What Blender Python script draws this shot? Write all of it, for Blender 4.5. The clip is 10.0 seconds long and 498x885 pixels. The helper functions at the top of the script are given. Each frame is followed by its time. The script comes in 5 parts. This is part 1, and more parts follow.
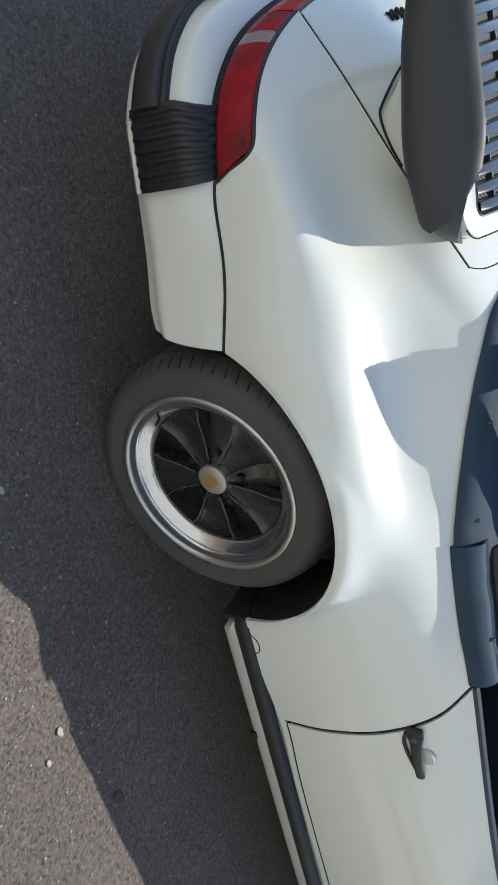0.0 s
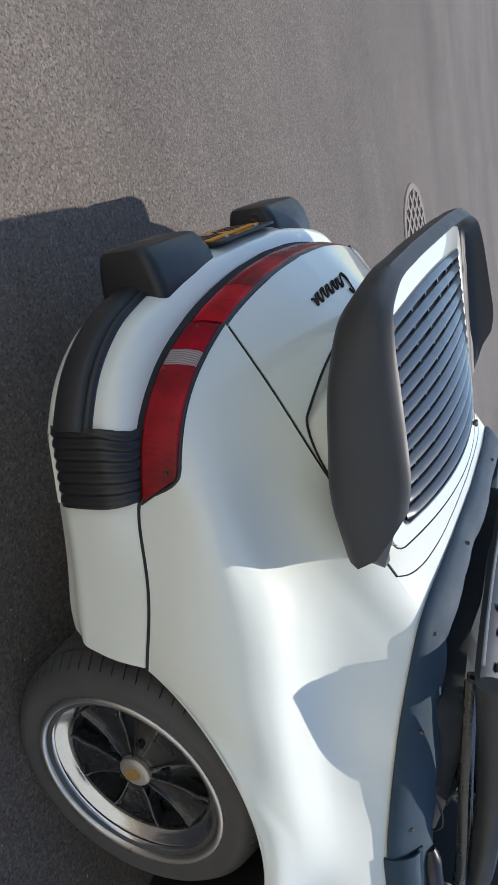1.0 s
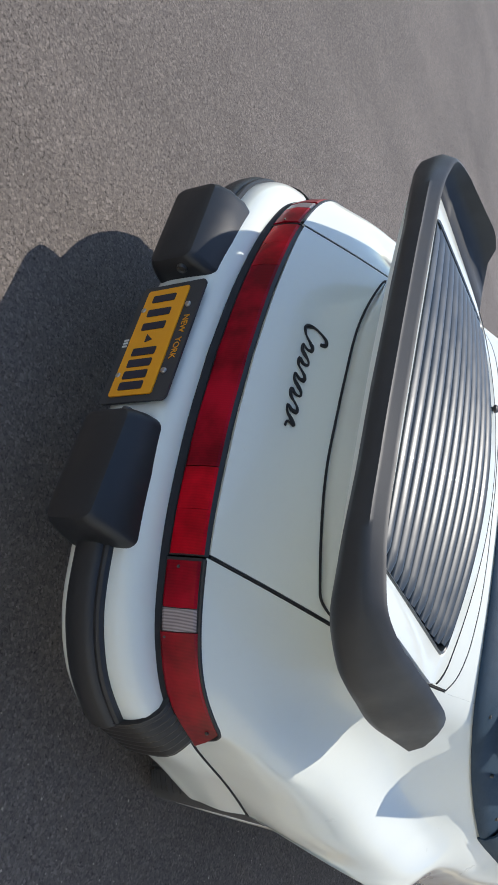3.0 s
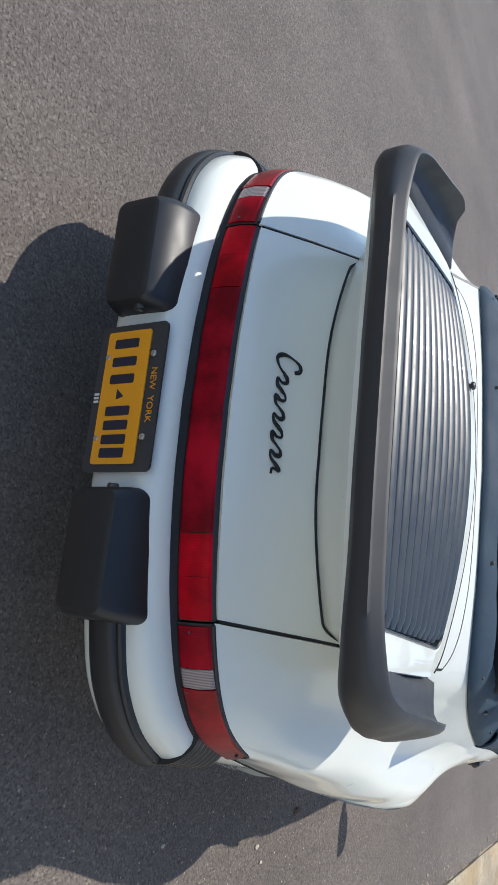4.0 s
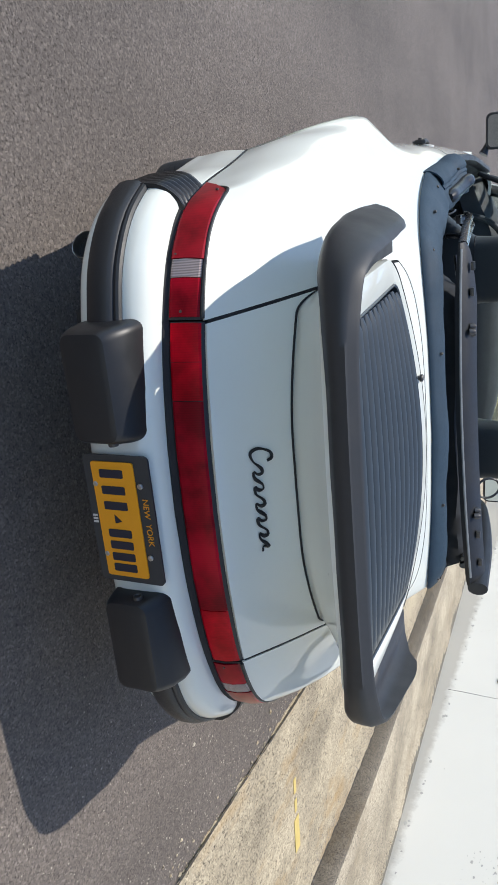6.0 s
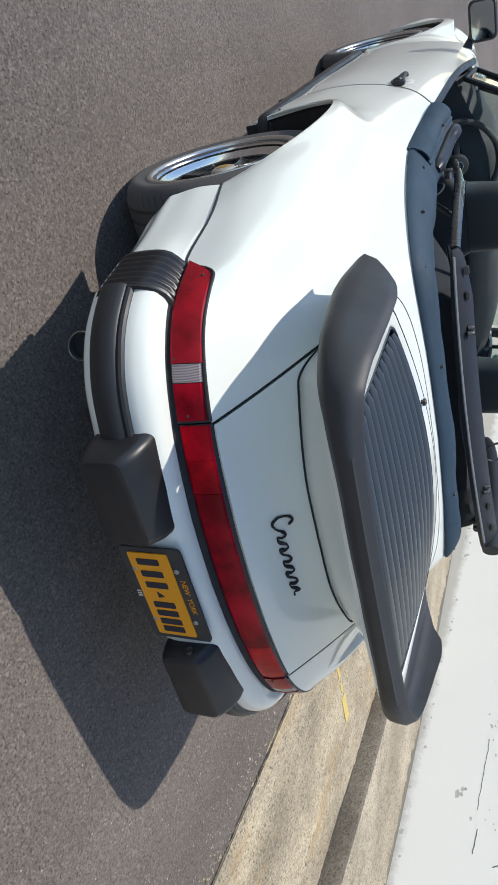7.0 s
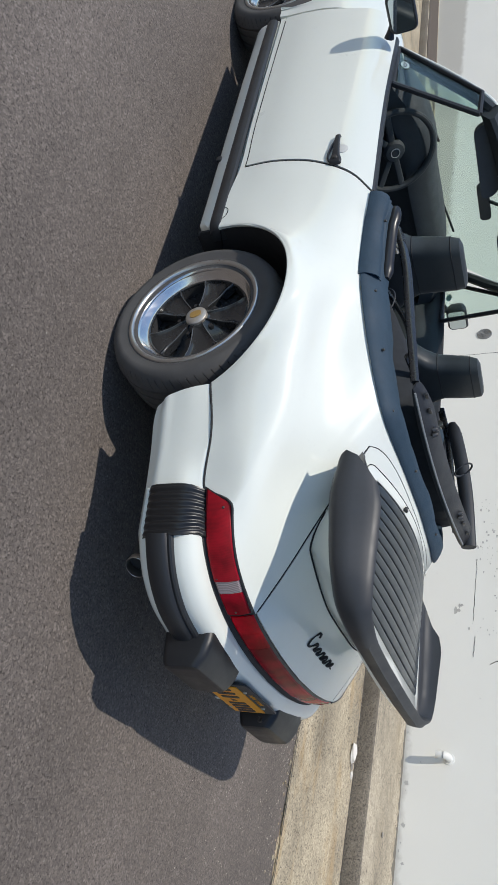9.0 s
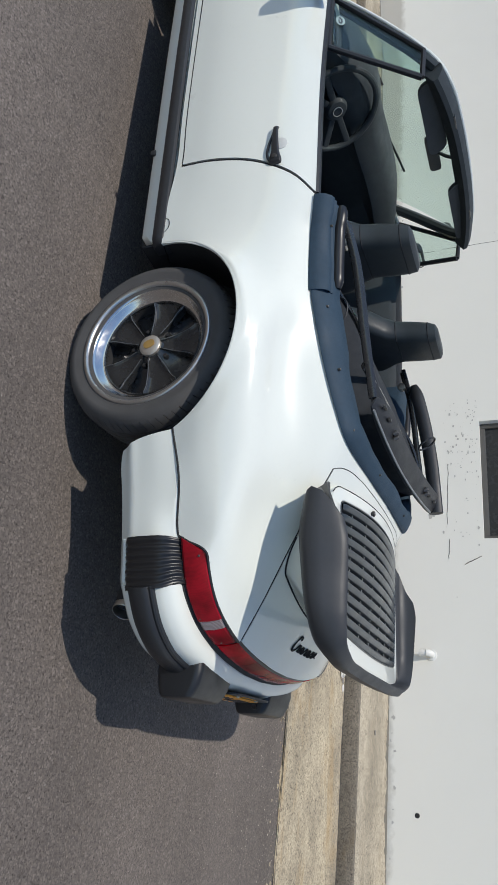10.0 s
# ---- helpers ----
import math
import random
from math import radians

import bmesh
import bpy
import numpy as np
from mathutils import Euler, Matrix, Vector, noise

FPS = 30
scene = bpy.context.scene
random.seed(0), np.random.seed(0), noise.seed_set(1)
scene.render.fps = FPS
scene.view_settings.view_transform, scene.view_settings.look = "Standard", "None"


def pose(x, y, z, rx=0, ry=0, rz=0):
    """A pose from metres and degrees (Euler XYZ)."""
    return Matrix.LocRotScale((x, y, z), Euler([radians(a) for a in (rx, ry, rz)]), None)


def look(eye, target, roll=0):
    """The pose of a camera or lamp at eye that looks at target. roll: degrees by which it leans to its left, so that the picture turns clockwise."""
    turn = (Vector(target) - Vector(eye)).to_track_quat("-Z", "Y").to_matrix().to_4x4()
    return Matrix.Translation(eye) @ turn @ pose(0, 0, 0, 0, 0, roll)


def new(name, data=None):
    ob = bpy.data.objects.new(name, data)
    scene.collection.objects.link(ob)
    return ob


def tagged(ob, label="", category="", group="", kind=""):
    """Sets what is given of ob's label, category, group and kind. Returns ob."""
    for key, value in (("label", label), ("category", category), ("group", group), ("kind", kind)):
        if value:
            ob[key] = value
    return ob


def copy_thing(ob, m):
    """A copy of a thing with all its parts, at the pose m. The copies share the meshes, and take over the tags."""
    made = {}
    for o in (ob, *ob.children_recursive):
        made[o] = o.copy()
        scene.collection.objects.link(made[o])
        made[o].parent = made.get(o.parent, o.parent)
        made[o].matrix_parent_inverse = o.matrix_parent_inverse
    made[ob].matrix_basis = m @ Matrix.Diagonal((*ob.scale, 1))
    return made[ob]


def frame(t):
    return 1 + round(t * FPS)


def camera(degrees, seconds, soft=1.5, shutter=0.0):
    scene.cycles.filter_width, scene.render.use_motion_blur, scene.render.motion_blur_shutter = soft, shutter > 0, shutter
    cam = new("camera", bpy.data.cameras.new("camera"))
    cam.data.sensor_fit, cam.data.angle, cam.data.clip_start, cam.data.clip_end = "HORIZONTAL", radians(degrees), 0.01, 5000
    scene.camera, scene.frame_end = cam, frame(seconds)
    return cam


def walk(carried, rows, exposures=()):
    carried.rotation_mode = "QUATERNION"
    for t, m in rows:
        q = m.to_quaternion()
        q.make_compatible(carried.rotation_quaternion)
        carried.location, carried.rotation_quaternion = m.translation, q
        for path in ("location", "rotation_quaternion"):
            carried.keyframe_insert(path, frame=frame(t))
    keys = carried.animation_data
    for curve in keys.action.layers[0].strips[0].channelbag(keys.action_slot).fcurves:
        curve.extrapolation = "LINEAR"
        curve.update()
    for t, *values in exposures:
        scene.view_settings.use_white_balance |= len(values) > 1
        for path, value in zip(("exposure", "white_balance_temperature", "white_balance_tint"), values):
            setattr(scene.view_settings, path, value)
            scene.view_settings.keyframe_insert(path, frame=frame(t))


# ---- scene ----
cam = camera(38.39, 10.0, soft=1.1)
PATH = [
    (0, (1.9307, -0.7282, 1.2691), (0.5301, 0.0633, 0.2582), 91.81),
    (0.5, (1.9210, -0.9859, 1.2726), (0.4356, -0.3282, 0.2871), 91.11),
    (1, (1.6749, -1.1458, 1.2507), (0.1155, -0.4733, 0.3986), 88.88),
    (1.5, (1.5105, -1.4008, 1.2576), (-0.0039, -0.6797, 0.3649), 90.04),
    (2, (1.3744, -1.6363, 1.2964), (0.0106, -0.7114, 0.3505), 89.12),
    (2.5, (1.0696, -1.7283, 1.2939), (-0.0864, -0.5835, 0.3125), 88.49),
    (2.7, (0.9756, -1.7679, 1.3112), (-0.0835, -0.5445, 0.3154), 87.78),
    (3.8, (0.4922, -2.0777, 1.3392), (0.0019, -0.5120, 0.3810), 86.58),
    (4, (0.4059, -2.0668, 1.3373), (-0.0359, -0.4886, 0.3760), 88.04),
    (4.5, (0.1303, -2.1900, 1.3029), (0.0336, -0.4912, 0.4575), 90.50),
    (5, (-0.0987, -2.2346, 1.3193), (0.0380, -0.5403, 0.4703), 91.51),
    (5.2, (-0.1896, -2.2169, 1.3127), (-0.0107, -0.5322, 0.4525), 89.31),
    (6.3, (-0.8151, -2.2182, 1.3227), (-0.0561, -0.6583, 0.5476), 93.21),
    (6.5, (-0.9205, -2.1591, 1.2948), (-0.0663, -0.6495, 0.5194), 91.59),
    (7, (-1.1981, -2.0381, 1.3205), (-0.2119, -0.6281, 0.5148), 91.26),
    (7.5, (-1.5100, -1.9680, 1.3444), (-0.3991, -0.7008, 0.4668), 90.01),
    (8, (-1.7608, -1.7545, 1.3200), (-0.5078, -0.6100, 0.4656), 89.14),
    (8.5, (-2.0277, -1.6258, 1.3466), (-0.6379, -0.6006, 0.5546), 89.02),
    (9, (-2.2614, -1.5758, 1.3847), (-0.8417, -0.5530, 0.6441), 87.24),
    (9.5, (-2.3509, -1.3245, 1.4201), (-0.8309, -0.4086, 0.7412), 84.47),
    (10, (-2.5214, -1.1777, 1.4549), (-0.9223, -0.4232, 0.7595), 85.34),
]
EXPOSURES = [(0.0, 0.15), (1.0, 0.07), (2.5, 0.11), (4.5, 0.14), (6.5, 0.11), (7.0, 0.03), (8.0, -0.08), (9.0, -0.24), (10.0, -0.34)]
walk(cam, [(t, look(eye, target, roll)) for t, eye, target, roll in PATH], EXPOSURES)


# ---- world, sun ----
SUN_WAY = Vector((-0.49, 0.225, 1.0)).normalized()
world = bpy.data.worlds.new("sky")
scene.world = world
world.use_nodes = True
_wn = world.node_tree.nodes
_sky = _wn.new("ShaderNodeTexSky")
_sky.sky_type = "NISHITA"
_sky.sun_disc = False
_sky.sun_elevation = math.asin(SUN_WAY.z)
_sky.sun_rotation = math.atan2(SUN_WAY.x, SUN_WAY.y)
_sky.air_density, _sky.dust_density, _sky.ozone_density = 1.0, 0.25, 3.0
world.node_tree.links.new(_sky.outputs[0], _wn["Background"].inputs[0])
_wn["Background"].inputs[1].default_value = 0.172
sun = new("sun", bpy.data.lights.new("sun", "SUN"))
sun.data.energy = 4.1
sun.data.angle = radians(0.55)
sun.data.color = (1.0, 0.945, 0.865)
sun.matrix_world = look(SUN_WAY * 30, (0, 0, 0))

# ---- materials ----


class Nodes:
    """A short way to write node materials."""

    def __init__(self, name):
        self.mat = bpy.data.materials.new(name)
        self.mat.use_nodes = True
        self.tree = self.mat.node_tree
        self.bsdf = self.tree.nodes["Principled BSDF"]
        self.tc = self.tree.nodes.new("ShaderNodeTexCoord")

    def link(self, a, b):
        self.tree.links.new(a, b)

    def noise(self, scale, detail=4, rough=0.55, coord="Object", stretch=None):
        n = self.tree.nodes.new("ShaderNodeTexNoise")
        n.inputs["Scale"].default_value, n.inputs["Detail"].default_value, n.inputs["Roughness"].default_value = scale, detail, rough
        src = self.tc.outputs[coord]
        if stretch:
            mp = self.tree.nodes.new("ShaderNodeMapping")
            mp.inputs["Scale"].default_value = stretch
            self.link(src, mp.inputs[0])
            src = mp.outputs[0]
        self.link(src, n.inputs["Vector"])
        return n.outputs[0]

    def cells(self, scale, feature="F1", randomness=1.0):
        n = self.tree.nodes.new("ShaderNodeTexVoronoi")
        n.feature = feature
        n.inputs["Scale"].default_value = scale
        n.inputs["Randomness"].default_value = randomness
        self.link(self.tc.outputs["Object"], n.inputs["Vector"])
        return n

    def ramp(self, fac, stops):
        n = self.tree.nodes.new("ShaderNodeValToRGB")
        el = n.color_ramp.elements
        while len(el) < len(stops):
            el.new(0.5)
        for e, (p, c) in zip(el, stops):
            e.position = p
            e.color = (c, c, c, 1) if isinstance(c, (int, float)) else (*c, 1)
        self.link(fac, n.inputs[0])
        return n.outputs[0]

    def mix(self, fac, a, b, mode="MIX"):
        n = self.tree.nodes.new("ShaderNodeMix")
        n.data_type, n.blend_type = "RGBA", mode
        for v, s in ((fac, n.inputs[0]), (a, n.inputs[6]), (b, n.inputs[7])):
            if isinstance(v, (int, float)):
                s.default_value = v
            elif isinstance(v, tuple):
                s.default_value = (*v, 1)
            else:
                self.link(v, s)
        return n.outputs[2]

    def math(self, op, a, b=0.0):
        n = self.tree.nodes.new("ShaderNodeMath")
        n.operation = op
        for v, s in ((a, n.inputs[0]), (b, n.inputs[1])):
            if isinstance(v, (int, float)):
                s.default_value = v
            else:
                self.link(v, s)
        return n.outputs[0]

    def bump(self, height, strength, dist=0.002):
        n = self.tree.nodes.new("ShaderNodeBump")
        n.inputs["Strength"].default_value, n.inputs["Distance"].default_value = strength, dist
        self.link(height, n.inputs["Height"])
        self.link(n.outputs[0], self.bsdf.inputs["Normal"])

    def put(self, **kw):
        for k, v in kw.items():
            s = self.bsdf.inputs[k.replace("_", " ")]
            if isinstance(v, (int, float)):
                s.default_value = v
            elif isinstance(v, tuple):
                s.default_value = (*v, 1) if len(v) == 3 else v
            else:
                self.link(v, s)
        return self.mat


def simple(name, colour, rough, metal=0.0, coat=0.0, vary=0.12, scale=9.0, relief=0.0, relief_scale=400.0, gloss=0.5):
    """A material with soft patches and fine grain round one colour."""
    n = Nodes(name)
    f = n.mix(0.5, n.noise(scale), n.noise(scale * 14, 3))
    dark = tuple(c * (1 - vary) for c in colour)
    light = tuple(min(1, c * (1 + vary)) for c in colour)
    col = n.mix(f, dark, light)
    r = n.ramp(n.noise(scale * 2.3, 5), [(0.3, max(0.02, rough - 0.07)), (0.7, min(1, rough + 0.07))])
    if relief:
        n.bump(n.noise(relief_scale, 3), relief, 0.001)
    return n.put(Base_Color=col, Roughness=r, Metallic=metal, Coat_Weight=coat, Coat_Roughness=0.04, Specular_IOR_Level=gloss)


def make_paint():
    n = Nodes("white_car_paint")
    patch = n.noise(2.2, 3)
    dust = n.ramp(n.noise(38, 6, 0.7), [(0.52, 0.0), (0.8, 1.0)])
    col = n.mix(patch, (0.722, 0.744, 0.676), (0.752, 0.770, 0.702))
    col = n.mix(n.math("MULTIPLY", dust, 0.10), col, (0.60, 0.585, 0.54))
    rough = n.ramp(n.noise(11, 6, 0.65), [(0.25, 0.26), (0.8, 0.36)])
    n.bump(n.noise(900, 2), 0.02, 0.0004)
    return n.put(Base_Color=col, Roughness=rough, Coat_Weight=1.0, Coat_Roughness=0.04, Specular_IOR_Level=0.2)


def make_asphalt():
    n = Nodes("worn_asphalt")
    stones = n.cells(165)
    tone = n.ramp(stones.outputs["Color"], [(0.0, (0.098, 0.083, 0.073)), (0.3, (0.148, 0.126, 0.110)), (0.65, (0.177, 0.150, 0.131)), (0.95, (0.262, 0.223, 0.195))])
    pits = n.ramp(n.noise(105, 5, 0.75), [(0.36, 0.35), (0.46, 1.0)])
    col = n.mix(0.9, tone, pits, "MULTIPLY")
    grit = n.ramp(n.noise(620, 3, 0.7), [(0.3, 0.72), (0.7, 1.06)])
    col = n.mix(1.0, col, grit, "MULTIPLY")
    blotch = n.ramp(n.noise(38, 5, 0.7), [(0.30, 0.88), (0.5, 1.0), (0.72, 1.07)])
    col = n.mix(1.0, col, blotch, "MULTIPLY")
    broad = n.ramp(n.noise(0.55, 6, 0.62), [(0.3, 0.78), (0.7, 1.12)])
    col = n.mix(1.0, col, broad, "MULTIPLY")
    streak = n.ramp(n.noise(1.6, 5, 0.6, stretch=(1.0, 0.12, 1)), [(0.35, 0.88), (0.68, 1.1)])
    col = n.mix(1.0, col, streak, "MULTIPLY")
    n.bump(n.mix(0.5, pits, n.noise(300, 4, 0.7)), 0.85, 0.004)
    return n.put(Base_Color=col, Roughness=0.82, Specular_IOR_Level=0.32)


def make_concrete(name, light, dark, fleck, stain):
    """Rough old concrete with dark flecks, pits and rusty stains."""
    n = Nodes(name)
    col = n.mix(n.ramp(n.noise(2.1, 8, 0.72, stretch=(1.0, 0.6, 1.0)), [(0.36, 0.0), (0.62, 1.0)]), dark, light)
    grain = n.ramp(n.cells(135).outputs["Color"], [(0.05, 0.28), (0.22, 0.74), (0.5, 0.98), (0.95, 1.4)])
    col = n.mix(0.9, col, grain, "MULTIPLY")
    speck = n.ramp(n.noise(42, 5, 0.8), [(0.37, 1.0), (0.43, 0.0)])
    col = n.mix(n.math("MULTIPLY", speck, 0.9), col, fleck)
    pale = n.ramp(n.noise(90, 3, 0.7, stretch=(1.0, 1.0, 1.0)), [(0.66, 0.0), (0.72, 0.6)])
    col = n.mix(pale, col, tuple(min(0.8, c * 1.7) for c in light))
    patch = n.ramp(n.noise(1.1, 7, 0.68, stretch=(1.0, 0.5, 1.0)), [(0.34, 0.66), (0.52, 1.0), (0.70, 1.06)])
    col = n.mix(1.0, col, patch, "MULTIPLY")
    rust = n.ramp(n.noise(3.1, 6, 0.7, stretch=(1.0, 0.35, 1.0)), [(0.53, 0.0), (0.70, 0.7)])
    col = n.mix(rust, col, stain)
    n.bump(n.mix(0.5, n.noise(180, 5, 0.7), n.noise(34, 4)), 0.7, 0.004)
    return n.put(Base_Color=col, Roughness=0.9, Specular_IOR_Level=0.25)


def make_wall():
    n = Nodes("white_rendered_wall")
    col = n.mix(n.noise(0.8, 5, 0.6), (0.71, 0.70, 0.64), (0.775, 0.762, 0.70))
    scuff = n.ramp(n.noise(7.0, 8, 0.75), [(0.66, 0.0), (0.74, 1.0)])
    col = n.mix(n.math("MULTIPLY", scuff, 0.35), col, (0.45, 0.43, 0.39))
    sep = n.tree.nodes.new("ShaderNodeSeparateXYZ")
    n.link(n.tc.outputs["Object"], sep.inputs[0])
    splash = n.ramp(n.math("ADD", sep.outputs[2], n.math("MULTIPLY", n.noise(9, 6, 0.7), -0.16)), [(0.05, 1.0), (0.12, 0.0)])
    col = n.mix(n.math("MULTIPLY", splash, 0.6), col, (0.33, 0.30, 0.25))
    n.bump(n.mix(0.4, n.noise(70, 5, 0.7), n.noise(9, 4)), 0.16, 0.004)
    return n.put(Base_Color=col, Roughness=0.85, Specular_IOR_Level=0.25)


def make_lens(name, colour, ribs=0.12, haze=0.03):
    """Ribbed plastic lens, clear on top of a lit-through colour."""
    n = Nodes(name)
    wv = n.tree.nodes.new("ShaderNodeTexWave")
    wv.inputs["Scale"].default_value = 60
    wv.inputs["Distortion"].default_value = 0.0
    wv.bands_direction = "X"
    n.link(n.tc.outputs["Object"], wv.inputs[0])
    f = n.mix(ribs, n.ramp(n.noise(8, 5, 0.6), [(0.36, 0.0), (0.64, 1.0)]), wv.outputs[0])
    col = n.mix(f, tuple(c * 0.42 for c in colour), tuple(min(1, c * 1.35) for c in colour))
    return n.put(Base_Color=col, Roughness=0.25, Specular_IOR_Level=0.12, Coat_Weight=haze, Coat_Roughness=0.30)


def make_mesh():
    """Fine slanting wire mesh."""
    n = Nodes("grille_mesh")
    wv = n.tree.nodes.new("ShaderNodeTexWave")
    wv.bands_direction = "DIAGONAL"
    wv.inputs["Scale"].default_value = 55
    n.link(n.tc.outputs["Object"], wv.inputs[0])
    col = n.mix(n.ramp(wv.outputs[0], [(0.35, 0.0), (0.6, 1.0)]), (0.006, 0.006, 0.007), (0.085, 0.085, 0.09))
    n.bump(wv.outputs[0], 0.6, 0.003)
    return n.put(Base_Color=col, Roughness=0.5, Metallic=0.3)


def make_glass(name, tint):
    n = Nodes(name)
    return n.put(Base_Color=tint, Roughness=0.0, Transmission_Weight=1.0, IOR=1.02, Specular_IOR_Level=0.5, Coat_Weight=0.6, Coat_Roughness=0.0)


def make_rubber():
    n = Nodes("black_tyre_rubber")
    col = n.mix(n.noise(7, 6, 0.65), (0.048, 0.046, 0.045), (0.100, 0.096, 0.092))
    n.bump(n.noise(240, 3), 0.2, 0.001)
    return n.put(Base_Color=col, Roughness=0.72, Specular_IOR_Level=0.4)


PAINT = make_paint()
ASPHALT = make_asphalt()
GUTTER = make_concrete("sandy_concrete", (0.480, 0.410, 0.292), (0.290, 0.247, 0.180), (0.07, 0.058, 0.045), (0.38, 0.25, 0.11))
KERB = make_concrete("dark_kerb_concrete", (0.19, 0.166, 0.132), (0.13, 0.112, 0.088), (0.085, 0.076, 0.064), (0.16, 0.12, 0.07))
PAVING = make_concrete("grey_concrete", (0.47, 0.41, 0.31), (0.31, 0.27, 0.205), (0.09, 0.08, 0.065), (0.27, 0.22, 0.15))
WALLWHITE = make_wall()
RUBBER = make_rubber()
MESH = make_mesh()
TRIM = simple("black_satin_rubber", (0.0185, 0.0195, 0.0215), 0.46, vary=0.18, scale=6, relief=0.25, relief_scale=700)
PLASTIC = simple("dark_grey_grained_plastic", (0.034, 0.036, 0.039), 0.52, vary=0.2, scale=5, relief=0.10, relief_scale=600)
OVERPLASTIC = simple("black_bumper_plastic", (0.0135, 0.0145, 0.0165), 0.42, vary=0.2, scale=6, relief=0.08, relief_scale=600)
GLOSSRUBBER = simple("black_glossy_rubber", (0.013, 0.013, 0.014), 0.36, vary=0.2, scale=8)
GRILLE = simple("faded_grey_plastic", (0.038, 0.046, 0.050), 0.36, coat=0.4, vary=0.15, scale=8, relief=0.05, relief_scale=500)
BLACK = simple("matt_black", (0.015, 0.015, 0.016), 0.8, vary=0.25)
SATIN = simple("black_satin_paint", (0.020, 0.021, 0.022), 0.26, coat=0.4, vary=0.2)
CHROME = simple("polished_aluminium", (0.64, 0.64, 0.63), 0.19, metal=1.0, vary=0.14, scale=22)
SATINALU = simple("dull_rim_flange", (0.56, 0.555, 0.54), 0.34, metal=1.0, vary=0.12, scale=20)
WINDOWFRAME = simple("brown_grey_window_paint", (0.085, 0.080, 0.072), 0.5, vary=0.2)
SOOT = simple("sooty_steel", (0.10, 0.095, 0.09), 0.45, metal=0.8, vary=0.3)
STEEL = simple("dull_steel", (0.48, 0.47, 0.45), 0.34, metal=1.0, vary=0.2)
SILVER = simple("brushed_silver_cap", (0.46, 0.42, 0.37), 0.42, metal=0.6, vary=0.12)
GOLD = simple("worn_gold_enamel", (0.42, 0.26, 0.08), 0.5, metal=0.4, vary=0.3, scale=60)
CANVAS = simple("navy_canvas", (0.016, 0.040, 0.066), 0.72, vary=0.35, scale=5, relief=0.5, relief_scale=900)
# lighter grey that stands in for the highlights on the spoke edges
GLINTEDGE = simple("grey_edge_highlight", (0.085, 0.088, 0.090), 0.30, coat=0.4, vary=0.3, scale=60)
DARKLEATHER = simple("dark_trim_leather", (0.030, 0.037, 0.040), 0.66, gloss=0.3, vary=0.25, scale=10, relief=0.3, relief_scale=330)
LEATHER = simple("black_leather", (0.028, 0.034, 0.036), 0.48, gloss=0.42, vary=0.25, scale=10, relief=0.35, relief_scale=330)
DARKCLOTH = simple("dark_roof_lining", (0.014, 0.017, 0.021), 0.85, vary=0.3, scale=12)
CARPET = simple("black_carpet", (0.034, 0.037, 0.040), 0.95, vary=0.3, scale=40)
RED = make_lens("red_lens", (0.27, 0.004, 0.012), haze=0.42)
DEEPRED = make_lens("dark_red_reflector", (0.33, 0.003, 0.014))
BRIGHTRED = make_lens("bright_red_reflector", (0.50, 0.002, 0.012))
CLEARLENS = make_lens("clear_ribbed_lens", (0.33, 0.27, 0.26), ribs=0.65, haze=0.25)
GLASS = make_glass("green_tinted_glass", (0.72, 0.86, 0.80))
BAND = make_glass("green_shade_band", (0.18, 0.75, 0.50))
MIRROR = simple("mirror_glass", (0.48, 0.53, 0.53), 0.02, metal=1.0, vary=0.01)
YELLOW = simple("yellow_plate_paint", (0.82, 0.335, 0.007), 0.45, vary=0.08, scale=14)
INK = simple("dark_blue_ink", (0.012, 0.014, 0.03), 0.5)
WHITEINK = simple("white_print", (0.62, 0.61, 0.58), 0.5)
IRON = simple("rusty_cast_iron", (0.20, 0.165, 0.14), 0.7, metal=0.3, vary=0.35, scale=18, relief=0.4, relief_scale=120)
PAINTLINE = simple("worn_yellow_paint", (0.55, 0.42, 0.14), 0.8, vary=0.3, scale=20, relief=0.4, relief_scale=200)
PVC = simple("white_pvc", (0.70, 0.69, 0.64), 0.45, vary=0.1)
PAPER = simple("crumpled_white_paper", (0.66, 0.63, 0.57), 0.8, vary=0.15, scale=30)
STONE = simple("grey_pebble", (0.26, 0.235, 0.205), 0.85, vary=0.5, scale=60)
PALESTONE = simple("pale_stone_chips", (0.42, 0.38, 0.31), 0.85, vary=0.4, scale=60)
LEAF = simple("dry_leaf", (0.10, 0.06, 0.025), 0.8, vary=0.4, scale=30)

# ---- mesh helpers ----


def spl(knots, us):
    """Smooth curve through knots (u, values...), sampled at us."""
    k = np.array(knots, float)
    t, v = k[:, 0], k[:, 1:]
    d = np.diff(v, axis=0) / np.diff(t)[:, None]
    m = np.empty_like(v)
    m[0], m[-1] = d[0], d[-1]
    h = np.diff(t)[:, None]
    m[1:-1] = (d[:-1] * h[1:] + d[1:] * h[:-1]) / (h[1:] + h[:-1])
    us = np.clip(np.atleast_1d(np.array(us, float)), t[0], t[-1])
    i = np.clip(np.searchsorted(t, us, side="right") - 1, 0, len(t) - 2)
    dt = (t[i + 1] - t[i])[:, None]
    s = ((us - t[i])[:, None]) / dt
    return ((2 * s**3 - 3 * s**2 + 1) * v[i] + (s**3 - 2 * s**2 + s) * dt * m[i]
            + (-2 * s**3 + 3 * s**2) * v[i + 1] + (s**3 - s**2) * dt * m[i + 1])


